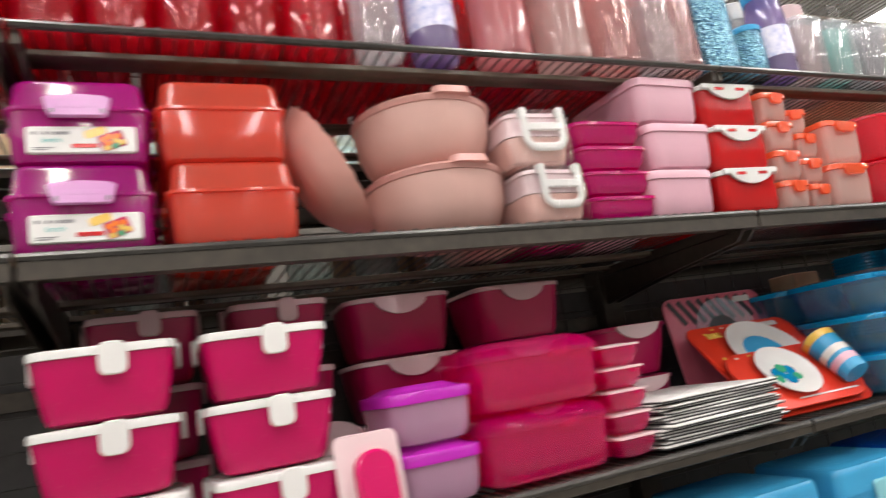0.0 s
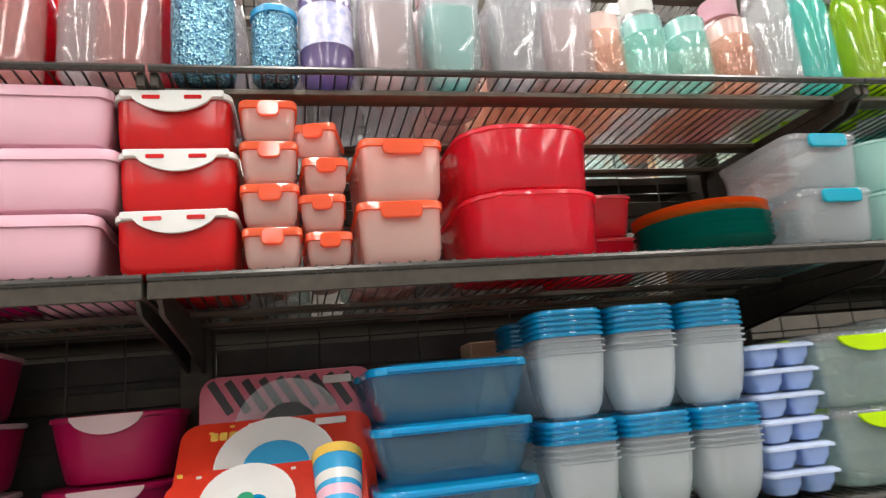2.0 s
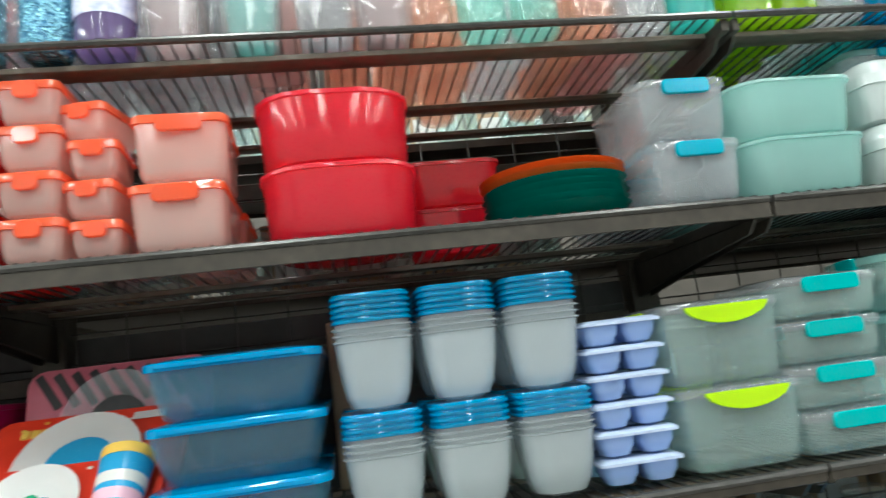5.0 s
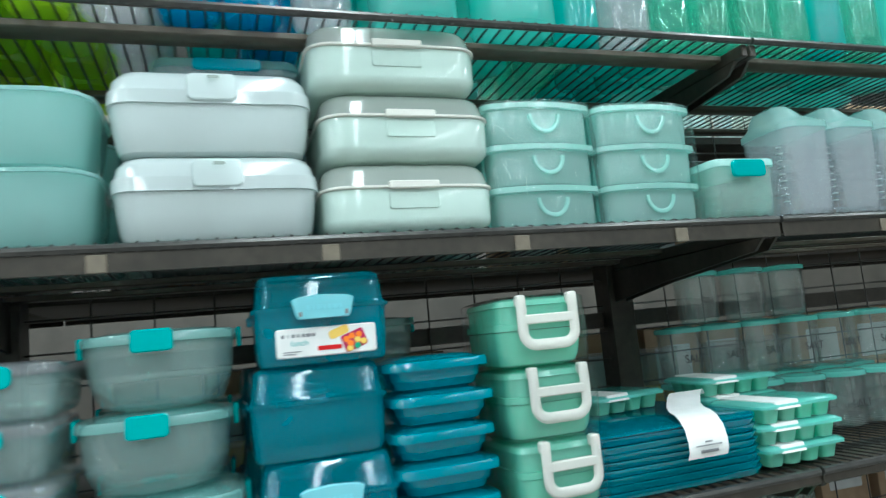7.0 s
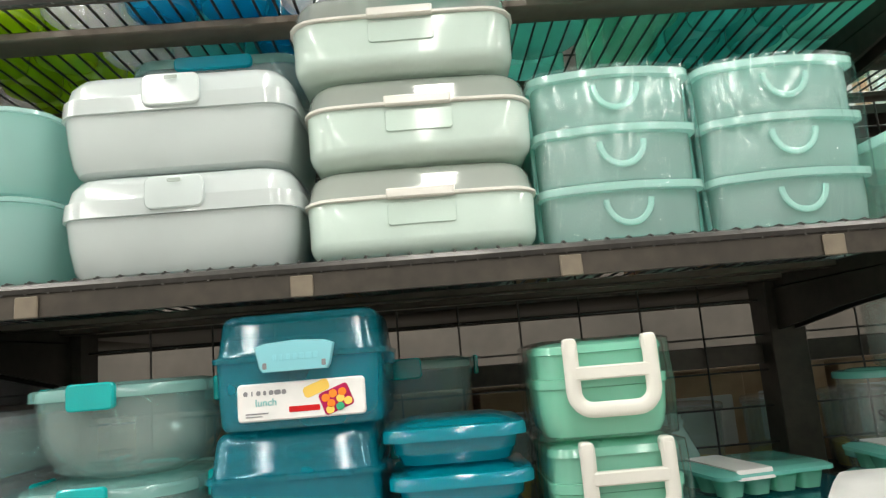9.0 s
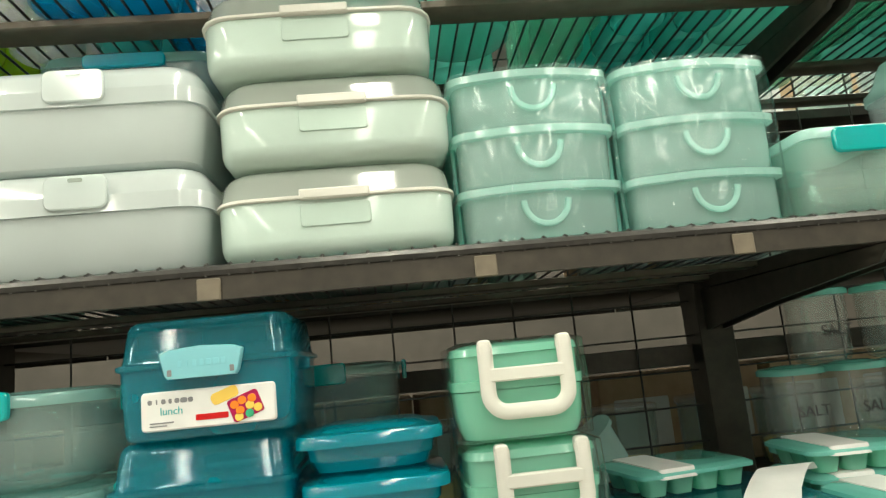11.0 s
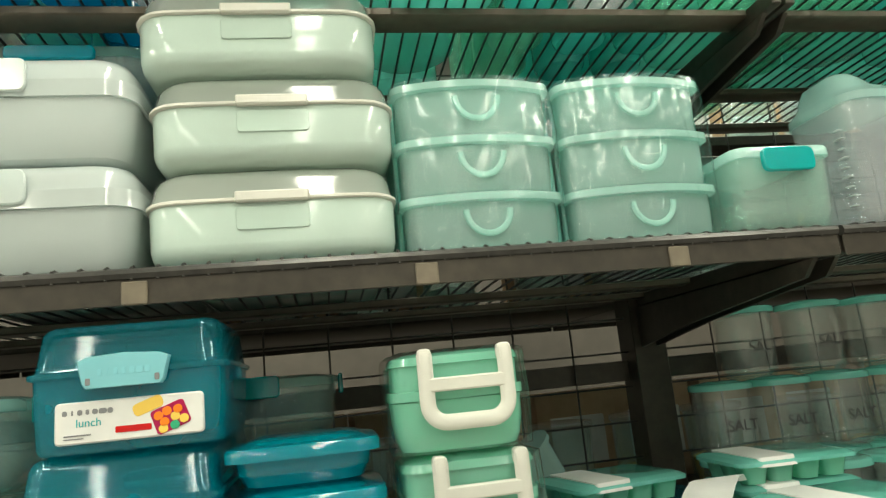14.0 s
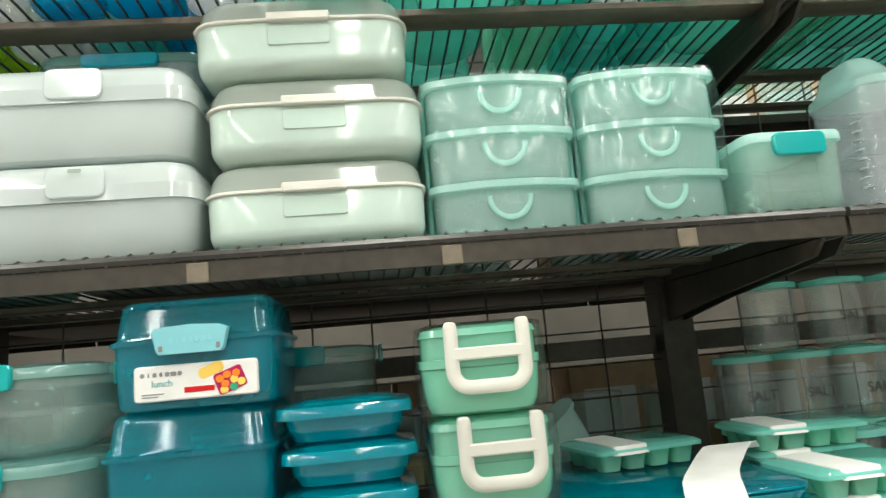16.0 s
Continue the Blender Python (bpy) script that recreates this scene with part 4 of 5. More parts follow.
            for bx, bz, br in ((-0.02, 0.0, 0.016), (0.012, 0.004, 0.014), (-0.002, -0.018, 0.013)):
                plate(bm, -0.035 + bx, 0.085 + bz, br * 2, br * 2, -0.0115, -0.0105, br)
            part("bowl_print", bm, M_BLUE, b)
            bm = bmesh.new()
            for bx, bz, br in ((-0.004, 0.012, 0.012), (-0.03, -0.014, 0.011), (0.018, -0.014, 0.01)):
                plate(bm, -0.035 + bx, 0.085 + bz, br * 2, br * 2, -0.0118, -0.0108, br)
            part("bowl_print", bm, M_GREENLID, b)
            k = part("cup", loft(bmesh.new(), [(0.03, 0.055, 0.05, 0.026, 0.092, -0.034), (0.035, 0.057, 0.052, 0.027, 0.092, -0.034), (0.135, 0.074, 0.066, 0.034, 0.092, -0.034), (0.135, 0.07, 0.062, 0.033, 0.092, -0.034), (0.05, 0.055, 0.05, 0.026, 0.092, -0.034)], seg=6), M_SKY, c, "blue printed tumbler")
            for bz, mat in ((0.05, M_LTPINK), (0.075, M_CREAM), (0.118, M_FOOD_YE)):
                ww = 0.057 + (bz - 0.035) * 0.17
                part("cup_print", loft(bmesh.new(), [(bz, ww + 0.001, ww - 0.005, ww / 2, 0.092, -0.034), (bz + 0.016, ww + 0.004, ww - 0.002, ww / 2, 0.092, -0.034)], seg=6, caps=(False, False)), mat, k)
            bm = bmesh.new()
            for bx, bw in ((-0.098, 0.012), (-0.084, 0.012), (-0.07, 0.012)):
                plate(bm, bx, 0.238, bw, 0.016, 0.009, 0.012, 0.003)
            part("card_logo", bm, M_FOOD_YE, c)
            for k in range(14):
                px, pz, y1 = (random.uniform(-0.13, 0.13), random.uniform(0.245, 0.262), 0.0118) if k < 8 else (random.uniform(-0.14, 0.03), random.uniform(0.146, 0.154), -0.0062)
                part("confetti", plate(bmesh.new(), px, pz, 0.008, 0.005, y1 - 0.0007, y1, 0.002, e=0.0002), M_CREAM if k % 2 else M_FOOD_YE, c)
        else:
            for k in range(9):
                bm = plate(bmesh.new(), 0, 0, 0.014, 0.066, 0.0105, 0.0119, 0.002)
                bmesh.ops.transform(bm, matrix=Matrix.Translation((-0.115 + 0.029 * k, 0, 0.233)) @ Matrix.Rotation(radians(-32), 4, "Y"), verts=bm.verts)
                part("stripe", bm, M_INK, c, "black diagonal stripe")
        part("price_tab", plate(bmesh.new(), 0.085, 0.25, 0.05, 0.014, 0.0085, 0.0104, 0.003), M_PAPER, c)
        return c
    dinner_set("red carded dinner set with bowl, plate and tumbler", M_REDCARD, False, True).matrix_basis = pose(-1.055, F + 0.05, z + 0.006, -44, 0, -3)
    dinner_set("pink striped carded dinner set with a grey plate", M_STRIPE, True, False).matrix_basis = pose(-1.03, F + 0.255, z + 0.004, -9, 0, -3)

    c = clip_box("food_container", "clear blue rectangular container with blue lid", M_BLUECLEAR, M_BLUE, M_BLUE, 0.23, 0.2, 0.0825, 0.19, 0.008, 0.034, 0.88, t=0.015, group="blue containers")
    stack(c, [(-0.797, F + 0.105, z + 0.083 * k, 0) for k in range(3)] + [(-0.8, F + 0.31, z + 0.083 * k, 0) for k in range(3)])

    def pot_stack(tall):
        """A nest of pots with their lids piled on top."""
        c = thing("food_pots", "nested frosted pots topped with bright blue lids", "food container", "pots with blue lids")
        hp, lids = (0.094, 5) if tall else (0.087, 4)
        part("pot", tub(0.108, 0.108, hp, 0.028, 0.82, round_foot=0.02), M_CUP, c)
        for k in range(3):
            zz = hp + 0.0005 + 0.0088 * k
            part("pot_rim", loft(bmesh.new(), [(zz, 0.108, 0.108, 0.026), (zz + 0.001, 0.1135, 0.1135, 0.026), (zz + 0.0032, 0.1135, 0.1135, 0.026), (zz + 0.0038, 0.105, 0.105, 0.025), (zz + 0.0086, 0.106, 0.106, 0.025)]), M_CUP, c)
        for k in range(lids):
            zz = hp + 0.0272 + 0.0082 * k
            part("lid", loft(bmesh.new(), [(zz, 0.111, 0.111, 0.026), (zz + 0.001, 0.1125, 0.1125, 0.026), (zz + 0.0045, 0.1125, 0.1125, 0.026), (zz + 0.0055, 0.107, 0.107, 0.025), (zz + 0.008, 0.106, 0.106, 0.025)]), M_BLUE, c)
        return c
    for tall, zz in ((False, 0.0), (True, 0.1475)):
        stack(pot_stack(tall), [(px, py, z + zz, random.uniform(-3, 3)) for px in (-0.607, -0.487, -0.365) for py in (F + 0.06, F + 0.2)])
    single("cardboard_box", slab(bmesh.new(), -0.05, 0.05, -0.04, 0.04, 0, 0.3, e=0.003), M_CARD, "brown cardboard box behind the blue pots", "box", at=pose(-0.63, 0.41, z))

    def twin_tub():
        c = thing("baby_food_tubs", "pair of small light blue tubs with lids", "food container", "light blue twin tubs")
        for sx in (-0.029, 0.029):
            bm = tub(0.052, 0.06, 0.03, 0.012, 0.85)
            bmesh.ops.translate(bm, vec=(sx, 0, 0), verts=bm.verts)
            part("tub", bm, M_PERI, c)
        part("lid", loft(bmesh.new(), [(0.0305, 0.122, 0.07, 0.008), (0.0345, 0.122, 0.07, 0.008), (0.0385, 0.108, 0.058, 0.008)]), M_PERILID, c)
        return c
    stack(twin_tub(), [(-0.252, F + 0.045, z + 0.039 * k, random.uniform(-3, 3)) for k in range(6)] + [(-0.252, F + 0.13, z + 0.039 * k, random.uniform(-3, 3)) for k in range(6)])
    o = clip_box("food_container", "clear tall container with lime green clip", M_CLEAR, M_CLEAR_GREY, M_LIME, 0.185, 0.2, 0.122, 0.128, 0.024, 0.025, 0.93, group="containers with lime clips", drop=0.75, side=True, moon=True)
    stack(o, [(-0.09, F + 0.1, z, 0), (-0.098, F + 0.1, z + 0.1225, 0), (-0.09, F + 0.31, z, 0)])
    o = clip_box("food_container", "flat clear container with teal clip", M_CLEAR, M_CLEAR_GREY, M_TEALCLIP, 0.175, 0.18, 0.066, 0.094, 0.024, 0.02, 0.97, group="flat containers with teal clips", drop=0.55)
    stack(o, [(0.085, F + 0.095, z, 0), (0.078, F + 0.1, z + 0.0665, 0), (0.075, F + 0.1, z + 0.133, 0), (0.084, F + 0.1, z + 0.1995, 0)])

    def salad_bowl():
        c = thing("food_container", "clear rounded bowl container with teal clips", "food container", "bowl containers with teal clips")
        w, d, h = 0.172, 0.17, 0.096
        part("bowl", tub(w, d, h - 0.016, 0.055, 0.93, round_foot=0.03), M_CLEAR, c)
        part("lid", lid(w, d, h - 0.0155, 0.012, 0.05, 0.002), M_TEALLID, c)
        part("clip", plate(bmesh.new(), -0.005, h - 0.013, 0.046, 0.026, -d / 2 - 0.01, -d / 2 - 0.0035, 0.005), M_TEALCLIP, c)
        for sx in (-1, 1):
            part("clip", slab(bmesh.new(), sx * (w / 2 + 0.0065) - 0.003, sx * (w / 2 + 0.0065) + 0.003, -0.022, 0.022, h - 0.028, h - 0.002), M_TEALCLIP, c)
        return c
    low = salad_bowl()
    tag = part("sticker", plate(bmesh.new(), 0.035, 0.04, 0.075, 0.036, -0.0862, -0.08, 0.003), M_PAPER, low, "white printed paper sticker")
    part("food_picture", plate(bmesh.new(), 0.055, 0.042, 0.024, 0.024, -0.0868, -0.0863, 0.011), M_FOOD_OR, tag)
    part("lettering", plate(bmesh.new(), 0.022, 0.042, 0.034, 0.004, -0.0868, -0.0863, 0.001), M_DEEP, tag)
    low.matrix_basis = pose(0.28, F + 0.09, z)
    stack(salad_bowl(), [(0.27, F + 0.09, z + 0.0965, 0), (0.278, F + 0.09, z + 0.193, 0), (0.265, F + 0.29, z, 0), (0.265, F + 0.29, z + 0.0965, 0)])
    stack(salad_bowl(), [(0.57, 0.32, z, 0), (0.57, 0.32, z + 0.0965, 0), (0.57, 0.32, z + 0.193, 0)])
    o = lunch_cube(M_CUBE, M_ICE, "dark teal lunch box with pale clasp and white sticker", w=0.166, d=0.165, h=0.114)
    stack(o, [(0.468, F + 0.085, z, -1), (0.46, F + 0.09, z + 0.1145, 181), (0.472, F + 0.085, z + 0.229, -1), (0.455, F + 0.27, z), (0.455, F + 0.27, z + 0.1145)])
    o = plain_box("snack_box", "teal see-through snack box with lid", M_SNACK, M_SNACK, 0.126, 0.122, 0.0445, 0.024, 0.94, 0.0175, dome=0.004, group="teal snack boxes", over=0.009)
    stack(o, [(0.62 + 0.003 * (k % 2), F + 0.07, z + 0.045 * k) for k in range(5)])
    o = handle_box("mint green lunch box with cream carry handle in film", M_MINTGREEN, M_MINTGREEN, M_CREAM, w=0.128, d=0.15, h=0.097)
    stack(o, [(0.776, F + 0.07, z, 2), (0.773, F + 0.07, z + 0.098, 0), (0.77, F + 0.07, z + 0.196, -2)])

    # teal trays with a paper band
    tray = thing("tray", "flat teal plastic tray in a stack", "tray", "stacked teal trays")
    part("tray", loft(bmesh.new(), [(0, 0.304, 0.294, 0.034), (0.002, 0.308, 0.298, 0.035), (0.009, 0.311, 0.301, 0.035), (0.0102, 0.312, 0.302, 0.035), (0.0098, 0.3, 0.29, 0.03), (0.004, 0.28, 0.27, 0.03)]), M_SNACK, tray)
    part("rim", loft(bmesh.new(), [(0.0078, 0.3125, 0.3025, 0.035), (0.0102, 0.3145, 0.3045, 0.035), (0.0103, 0.31, 0.3, 0.035)], caps=(False, False)), M_SNACK, tray)
    stack(tray, [(0.968, F + 0.15, z + 0.0105 * k, random.uniform(-2, 2)) for k in range(8)])
    bm = loft(bmesh.new(), [(0, 0.31, 0.3, 0.035), (0.004, 0.312, 0.302, 0.035), (0.006, 0.305, 0.296, 0.035)])
    top = thing("tray", "flat teal lid on the tray stack", "tray", "stacked teal trays")
    part("lid", bm, M_CUBE, top)
    part("rim", loft(bmesh.new(), [(0.001, 0.3125, 0.3025, 0.035), (0.003, 0.3145, 0.3045, 0.035), (0.0035, 0.312, 0.302, 0.035)], caps=(False, False)), M_SNACK, top)
    top.matrix_basis = pose(0.968, F + 0.15, z + 0.085)
    band = thing("paper_band", "white printed paper band round the trays", "paper label")
    bm = bmesh.new()
    rows = []
    curve = ((-0.032, 0.068, 0.0), (-0.034, 0.076, 0.002), (-0.032, 0.09, 0.004), (-0.022, 0.107, 0.008), (-0.004, 0.118, 0.014), (0.02, 0.122, 0.024), (0.06, 0.121, 0.045), (0.1, 0.122, 0.07), (0.13, 0.13, 0.095), (0.15, 0.136, 0.115), (0.162, 0.135, 0.128), (0.166, 0.127, 0.134))
    for py, pz, shift in curve:
        rows.append([(bm.verts.new((sx + shift, F + py, z + pz - 0.022)), bm.verts.new((sx + shift, F + py + 0.0005, z + pz - 0.0212))) for sx in (0.955, 1.022)])
    for a, b in zip(rows, rows[1:]):
        bm.faces.new((a[0][0], a[1][0], b[1][0], b[0][0]))
        bm.faces.new((a[0][1], b[0][1], b[1][1], a[1][1]))
        for k in (0, 1):
            bm.faces.new((a[k][0], b[k][0], b[k][1], a[k][1]))
    part("band", bm, M_PAPER, band)
    bm = bmesh.new()
    for bw, bz, bh in ((0.012, 0.09, 0.002), (0.044, 0.085, 0.0014), (0.03, 0.077, 0.004)):
        plate(bm, 0.99, z + bz - 0.022, bw, bh, F - 0.0362, F - 0.0352, 0.0005, e=0.0002)
    part("lettering", bm, M_GREYINK, band)

    # mint ice trays in paper sleeves
    ice = thing("ice_tray", "mint green lidded ice tray with paper sleeve", "ice tray", "mint ice trays")
    for ix in range(4):
        for iy in range(3):
            bm = loft(bmesh.new(), [(0, 0.026, 0.026, 0.008, -0.054 + ix * 0.036, -0.036 + iy * 0.036), (0.022, 0.034, 0.034, 0.008, -0.054 + ix * 0.036, -0.036 + iy * 0.036)])
            part("cup", bm, M_MINTGREEN, ice)
    part("lid", loft(bmesh.new(), [(0.0225, 0.162, 0.125, 0.012), (0.027, 0.162, 0.125, 0.012), (0.031, 0.148, 0.112, 0.012)]), M_AQUA, ice)
    part("sleeve", loft(bmesh.new(), [(0.021, 0.05, 0.128, 0.004, -0.03, 0), (0.0325, 0.05, 0.118, 0.004, -0.03, 0)]), M_PAPER, ice, "white paper sleeve")
    stack(ice, [(1.21, F + 0.07, z + 0.033 * k, random.uniform(-4, 4)) for k in range(3)] + [(1.0, 0.255, z + 0.0915, 10)] + [(1.225, 0.23, z + 0.033 * k, random.uniform(-6, 6)) for k in range(4)])

    # kitchen canisters
    def canister(lettered):
        c = thing("canister", "clear canister with mint lid lettered SALT" if lettered else "clear canister with mint lid", "canister", "kitchen canisters")
        part("jar", tub(0.085, 0.085, 0.098, 0.04, 0.96), M_GLASS, c)
        part("lid", lid(0.085, 0.085, 0.0985, 0.01, 0.04, 0.002), M_AQUA, c)
        if lettered:
            words("SALT", 0.022, M_INK, c, pose(0, -0.0445, 0.04, 90, 0, 0))
        return c
    o = canister(True)
    stack(o, [(1.24 + 0.09 * k, 0.26 - 0.012 * k, z + 0.0, 0) for k in range(1, 6)] + [(1.24 + 0.09 * k, 0.35, z + 0.0, 0) for k in range(0, 6)]
          + [(1.24 + 0.09 * k, 0.35 - 0.012 * k, z + 0.111, 0) for k in range(0, 6)] + [(1.29, 0.34, z + 0.222, 0), (1.40, 0.33, z + 0.222, 0), (1.51, 0.33, z + 0.222, 0)])
    # folded mint colander leaning by the post
    bm = loft(bmesh.new(), [(0, 0.1, 0.05, 0.02), (0.05, 0.12, 0.06, 0.025), (0.052, 0.13, 0.07, 0.03), (0.058, 0.13, 0.07, 0.03)])
    single("colander", bm, M_MINTBOWL, "mint green folded colander behind the lunch boxes", "colander", at=pose(0.93, 0.34, z + 0.095, 0, -38, 10))


def row_lower():
    z = Z_LOW2 + 0.002

    def case(mat, clip, label, w, d, h):
        c = thing("storage_case", label, "storage box", "blue storage cases")
        part("body", tub(w, d, h * 0.6, 0.02, 0.95), mat, c)
        part("lid", lid(w, d, h * 0.6 + 0.0005, h * 0.4 - 0.004, 0.02, 0.003), mat, c)
        part("clip", plate(bmesh.new(), 0, h * 0.58, 0.06, 0.04, -d / 2 - 0.012, -d / 2 - 0.004, 0.008), clip, c)
        return c
    stack(case(M_SKY, M_ICE, "sky blue lunch case with pale clip", 0.22, 0.2, 0.13), [(-1.02, F + 0.11, z, 3), (-1.02, F + 0.11, z + 0.1305, -2), (-1.29, F + 0.11, z, 0), (-1.3, F + 0.11, z + 0.1305, 0)])
    stack(case(M_NAVY, M_SKY, "royal blue lunch case with clip", 0.2, 0.2, 0.13), [(-0.78, F + 0.12, z, -3), (-0.78, F + 0.12, z + 0.1305, 1)])
    o = plain_box("food_container", "clear container with white lid", M_CLEAR_GREY, M_WHITE, 0.2, 0.2, 0.11, 0.02, group="white-lidded containers")
    stack(o, [(-1.55, F + 0.11, z), (-1.55, F + 0.11, z + 0.1105), (-1.8, F + 0.11, z), (-1.8, F + 0.11, z + 0.1105), (-2.05, F + 0.11, z), (-2.3, F + 0.11, z), (-2.3, F + 0.11, z + 0.1105)])
    o = plain_box("food_container", "clear container with green lid", M_CLEAR_GREY, M_GREENLID, 0.19, 0.2, 0.1, 0.03, group="green-lidded containers")
    stack(o, [(-0.52, F + 0.11, z), (-0.52, F + 0.11, z + 0.1005), (-0.3, F + 0.11, z), (-0.3, F + 0.11, z + 0.1005), (-0.08, F + 0.11, z), (0.95, F + 0.11, z), (0.95, F + 0.11, z + 0.1005), (1.18, F + 0.11, z), (1.18, F + 0.11, z + 0.1005), (1.4, F + 0.11, z), (1.4, F + 0.11, z + 0.1005)])
    o = plain_box("food_container", "clear container with blue lid", M_BLUECLEAR, M_BLUE, 0.2, 0.2, 0.1, 0.03, group="blue-lidded containers below")
    stack(o, [(0.15, F + 0.11, z), (0.15, F + 0.11, z + 0.1005), (0.4, F + 0.11, z), (0.4, F + 0.11, z + 0.1005), (0.66, F + 0.11, z), (0.66, F + 0.11, z + 0.1005)])


G_RED = plastic("bottle_red", (0.7, 0.01, 0.04), 0.56, rough=0.07, through_light=0.7, tint=0.82)
G_PINK = plastic("bottle_pink", (0.78, 0.4, 0.42), 0.5, rough=0.2, through_light=0.7, tint=0.82)
G_PALE = plastic("bottle_pale_pink", (0.8, 0.62, 0.6), 0.42, rough=0.2, through_light=0.7, tint=0.82)
G_ROSE = plastic("bottle_rose_clear", (0.8, 0.5, 0.48), 0.34, rough=0.07, through_light=0.7, tint=0.82)
G_CLEAR = plastic("bottle_clear", (0.8, 0.8, 0.82), 0.26, rough=0.07, through_light=0.7, tint=0.82)
G_PURP = plastic("bottle_purple", (0.45, 0.35, 0.62), 0.47, rough=0.07, through_light=0.7, tint=0.82)
G_LIME = plastic("bottle_lime", (0.55, 0.75, 0.02), 0.59, rough=0.07, through_light=0.7, tint=0.82)
G_TEAL = plastic("bottle_teal", (0.16, 0.72, 0.68), 0.48, rough=0.07, through_light=0.7, tint=0.82)
G_BLUE = plastic("bottle_blue", (0.0, 0.4, 0.62), 0.55, rough=0.07, through_light=0.7, tint=0.82)
G_AQUA = plastic("bottle_aqua", (0.38, 0.86, 0.8), 0.5, rough=0.2, through_light=0.7, tint=0.82)
G_GREEN = plastic("bottle_green_clear", (0.25, 0.72, 0.55), 0.3, rough=0.07, through_light=0.7, tint=0.82)
G_PEACHCLEAR = plastic("tumbler_peach", (0.95, 0.6, 0.44), 0.28, rough=0.25, through_light=0.7, tint=0.8)
G_MINTCLEAR = plastic("tumbler_mint", (0.5, 0.88, 0.8), 0.26, rough=0.25, through_light=0.7, tint=0.8)


def glitter(name):
    m, nt, p, out = nodes_of(name)
    tc, v = nt.nodes.new("ShaderNodeTexCoord"), nt.nodes.new("ShaderNodeTexVoronoi")
    v.inputs["Scale"].default_value = 240
    nt.links.new(tc.outputs["Object"], v.inputs["Vector"])
    mx = nt.nodes.new("ShaderNodeMix")
    mx.data_type = "RGBA"
    nt.links.new(v.outputs["Color"], mx.inputs[0])
    mx.inputs[6].default_value, mx.inputs[7].default_value = (0.0, 0.09, 0.24, 1), (0.32, 0.66, 0.76, 1)
    nt.links.new(mx.outputs[2], p.inputs["Base Color"])
    b = nt.nodes.new("ShaderNodeBump")
    b.inputs["Strength"].default_value, b.inputs["Distance"].default_value = 1.0, 0.004
    nt.links.new(v.outputs["Distance"], b.inputs["Height"])
    nt.links.new(b.outputs[0], p.inputs["Normal"])
    p.inputs["Metallic"].default_value, p.inputs["Roughness"].default_value = 0.55, 0.18
    return m


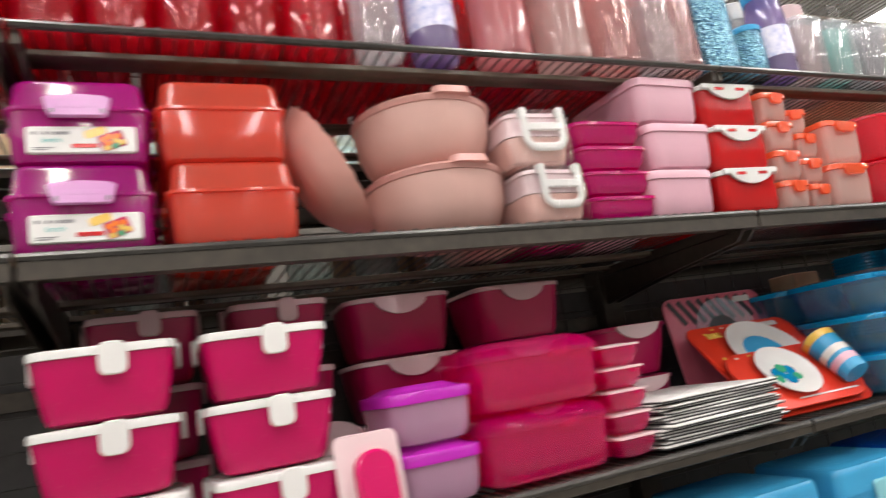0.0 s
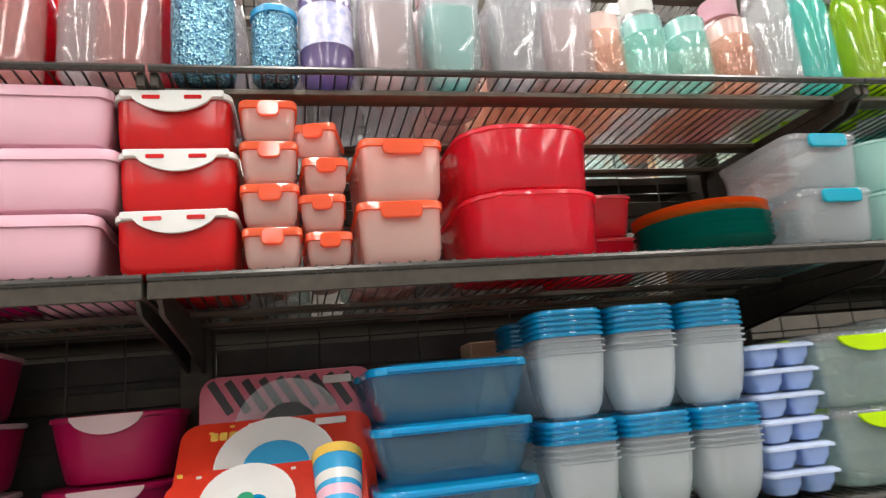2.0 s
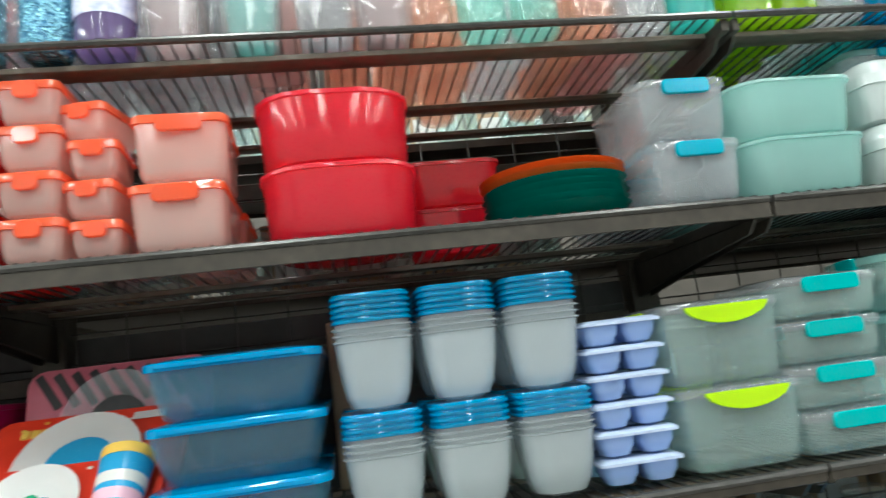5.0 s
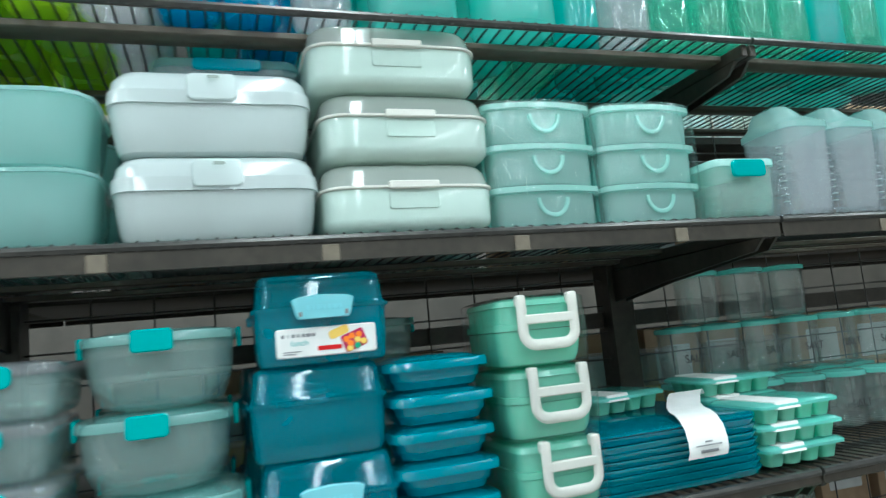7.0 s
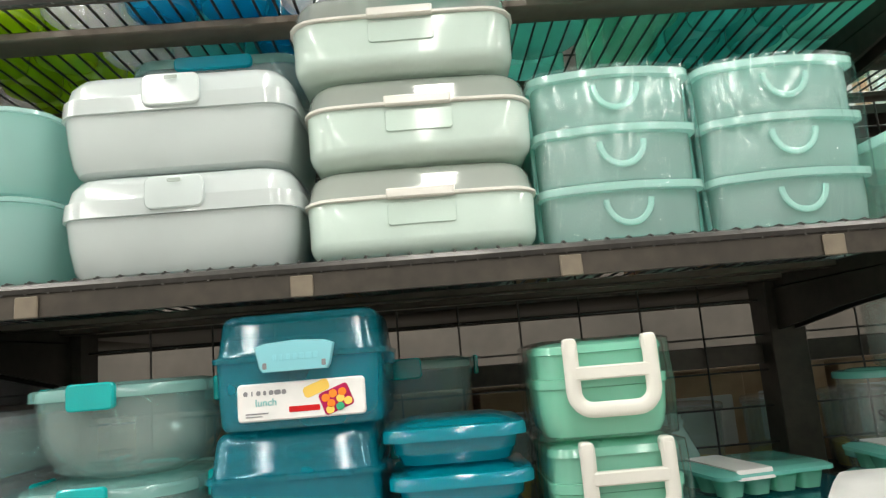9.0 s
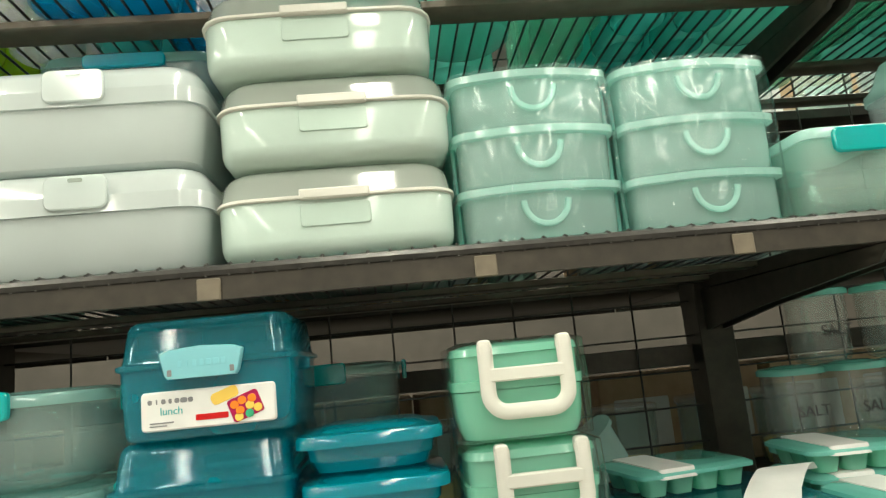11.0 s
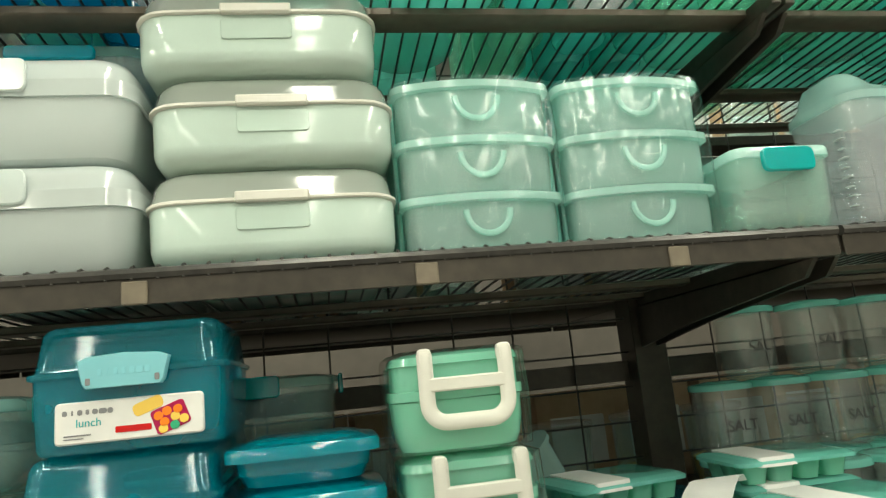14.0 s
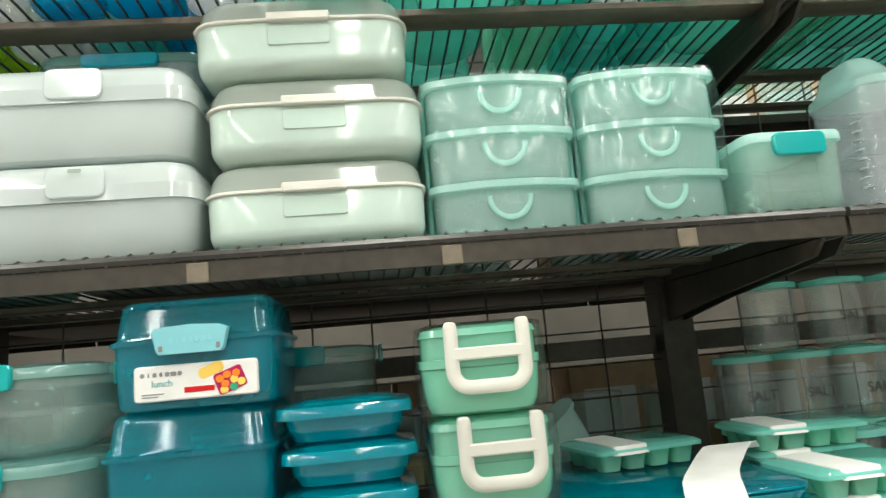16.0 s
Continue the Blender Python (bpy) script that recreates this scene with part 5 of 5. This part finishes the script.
def row_top():
    z = Z_TOP + 0.0025
    G_GLIT = glitter("blue_glitter")
    mottle = surface("mottled_print", (0.75, 0.72, 0.8), (0.25, 0.3, 0.6), rough=0.25, scale=90, bump=0.0)
    kinds = {
        "red": bottle("tall translucent red bottle", G_RED, M_RED, 0.085, 0.26, 0.6),
        "clear": bottle("clear glossy plastic bottle with white cap", G_CLEAR, M_WHITE, 0.085, 0.25, 0.7),
        "pattern": bottle("violet tumbler with pale pattern", G_PURP, M_SKY, 0.085, 0.24, 0.8),
        "pink": bottle("pink frosted plastic drinks jug", G_PINK, M_LTPINK, 0.105, 0.26, 0.9),
        "pale": bottle("pale pink frosted jug", G_PALE, M_PALEPINK, 0.105, 0.26, 0.9),
        "rose": bottle("ribbed clear rose bottle", G_ROSE, M_LTPINK, 0.1, 0.25, 0.7, ribs=14),
        "glit": bottle("blue glitter tumbler with blue lid", G_GLIT, M_SKY, 0.095, 0.21, 0.9, cap_h=0.02),
        "glitglass": bottle("short blue glitter glass without cap", G_GLIT, M_SKY, 0.07, 0.12, 0.95, cap_h=0.01, shape="tumbler"),
        "lime": bottle("lime green plastic bottle", G_LIME, M_LIME, 0.075, 0.25, 0.6),
        "teal": bottle("teal translucent bottle with cap", G_TEAL, M_TEALCLIP, 0.075, 0.25, 0.6),
        "blue": bottle("blue translucent bottle with cap", G_BLUE, M_BLUE, 0.08, 0.25, 0.6),
        "aqua": bottle("aqua frosted plastic drinks jug", G_AQUA, M_AQUA, 0.13, 0.25, 0.95),
        "green": bottle("clear green glass bottle", G_GREEN, M_GREENLID, 0.075, 0.26, 0.6),
        "peach": bottle("small peach tumbler with domed lid", G_PEACHCLEAR, M_ORCLEAR, 0.078, 0.13, 0.85, cap_h=0.03, shape="tumbler"),
        "mintt": bottle("small mint tumbler with domed lid", G_MINTCLEAR, M_TEALLID, 0.078, 0.13, 0.85, cap_h=0.03, shape="tumbler"),
    }
    part("print_band", loft(bmesh.new(), [(0.05, 0.0862, 0.0862, 0.043), (0.12, 0.0862, 0.0862, 0.043)], seg=6, caps=(False, False)), mottle, kinds["pattern"])
    used = set()

    def put(kind, x, y):
        o = kinds[kind]
        m = pose(x, y, z, 0, 0, random.uniform(0, 360))
        if kind in used:
            copy_thing(o, m)
        else:
            used.add(kind)
            o.matrix_basis = m
    front = [("red", -2.36), ("red", -2.27), ("red", -2.18), ("red", -2.09), ("red", -2.0), ("clear", -1.885), ("pattern", -1.785), ("pink", -1.65), ("pale", -1.52), ("rose", -1.4), ("clear", -1.29),
             ("rose", -1.24), ("glit", -1.13), ("glitglass", -1.025), ("pattern", -0.945), ("peach", -0.47), ("mintt", -0.385), ("mintt", -0.3), ("peach", -0.21),
             ("clear", -0.12), ("teal", -0.03), ("lime", 0.075), ("lime", 0.155), ("clear", 0.24), ("blue", 0.33), ("blue", 0.41), ("clear", 0.505), ("aqua", 0.64), ("aqua", 0.8), ("teal", 0.91),
             ("clear", 1.0), ("green", 1.085), ("green", 1.17), ("green", 1.26), ("green", 1.345), ("teal", 1.43), ("green", 1.52), ("aqua", 1.64), ("red", -2.45), ("red", -2.54)]
    for kind, x in front:
        put(kind, x, 0.065)
    x = -2.5
    while x < 1.8:
        if x < -1.75:
            k = "red"
        elif x < -1.2:
            k = random.choice(["red", "red", "rose", "pink"])
        elif x < -0.75:
            k = random.choice(["clear", "clear", "pale"])
        elif x < 0.0:
            k = random.choice(["peach", "pale", "clear", "rose", "peach"])
        elif x < 0.2:
            k = random.choice(["lime", "clear", "green"])
        elif x < 0.55:
            k = random.choice(["blue", "blue", "teal", "clear"])
        elif x < 0.8:
            k = "aqua"
        else:
            k = random.choice(["green", "teal", "clear", "aqua"])
        wide = {"red": 0.085, "clear": 0.085, "pink": 0.105, "pale": 0.105, "rose": 0.1, "lime": 0.075, "teal": 0.075, "blue": 0.08, "aqua": 0.13, "green": 0.075, "peach": 0.078}[k]
        y = 0.125 + wide / 2
        while y + wide / 2 < DEPTH:
            put(k, x, y)
            y += wide + 0.006
        x += wide + 0.014
    # pastel boxes with straws
    for mat, px, lab in ((G_PALE, -0.85, "clear pastel cup box with flat lid"), (G_AQUA, -0.74, "clear mint cup box with flat lid"), (G_CLEAR, -0.63, "clear cup box with flat lid"), (G_PALE, -0.54, "pale clear cup box with flat lid")):
        c = thing("cup_box", lab, "food container", "pastel cup boxes")
        part("body", tub(0.09, 0.1, 0.14, 0.015, 0.92), G_CLEAR, c)
        part("insert", tub(0.078, 0.088, 0.125, 0.02, 0.8, z0=0.004), mat, c)
        part("lid", lid(0.09, 0.1, 0.1405, 0.009, 0.015), M_CLEAR_GREY, c)
        c.matrix_basis = pose(px, 0.075, z)


def beyond():
    """Goods on the far face of the gondola, seen through the mesh."""
    for zz in (0.8, 1.18, 1.555, 1.855):
        for x in BAYS:
            c = thing("back_shelf", "black steel shelf on the far side of the gondola", "shelf", "far side shelves")
            part("deck", slab(bmesh.new(), 0.002, BAY - 0.002, DEPTH + 0.06, DEPTH + 0.5, -0.02, 0), M_STEEL, c)
            part("lip", slab(bmesh.new(), 0.002, BAY - 0.002, DEPTH + 0.501, DEPTH + 0.505, -0.03, 0.012), M_STEEL, c)
            c.matrix_basis = pose(x, 0, zz)
        box = thing("carton", "printed brown cardboard carton on the far shelf", "carton", "far side cartons")
        part("carton", slab(bmesh.new(), -0.09, 0.09, -0.07, 0.07, 0, 0.2, e=0.002), M_CARD, box)
        part("panel", plate(bmesh.new(), 0, 0.1, 0.12, 0.1, -0.0715, -0.0701, 0.004, e=0.0003), M_PAPER, box)
        stack(box, [(-3.4 + 0.19 * k, DEPTH + 0.38 + 0.02 * (k % 2), zz + 0.001, random.uniform(-4, 4)) for k in range(36) if k % 5 != 3])
        first = None
        for k in range(26):
            x = -2.6 + k * 0.175
            if first is None:
                first = thing("glass_jar", "clear glass jar on the far side shelf", "jar", "far side glass jars")
                part("jar", tub(0.11, 0.11, 0.14, 0.05, 0.94), M_CLEAR, first)
                part("filling", loft(bmesh.new(), [(0.006, 0.085, 0.085, 0.04), (0.05, 0.095, 0.095, 0.045), (0.055, 0.07, 0.07, 0.033)]), M_FOOD_YE if zz < 1.5 else M_CREAM, first, "pale contents")
                part("lid", lid(0.11, 0.11, 0.1405, 0.012, 0.05), M_CLEAR_GREY, first)
                first.matrix_basis = pose(x, DEPTH + 0.17, zz + 0.001)
            else:
                copy_thing(first, pose(x, DEPTH + 0.17 + 0.03 * (k % 3), zz + 0.001, 0, 0, 40 * k))


row_mid()
row_low()
row_lower()
row_top()
beyond()
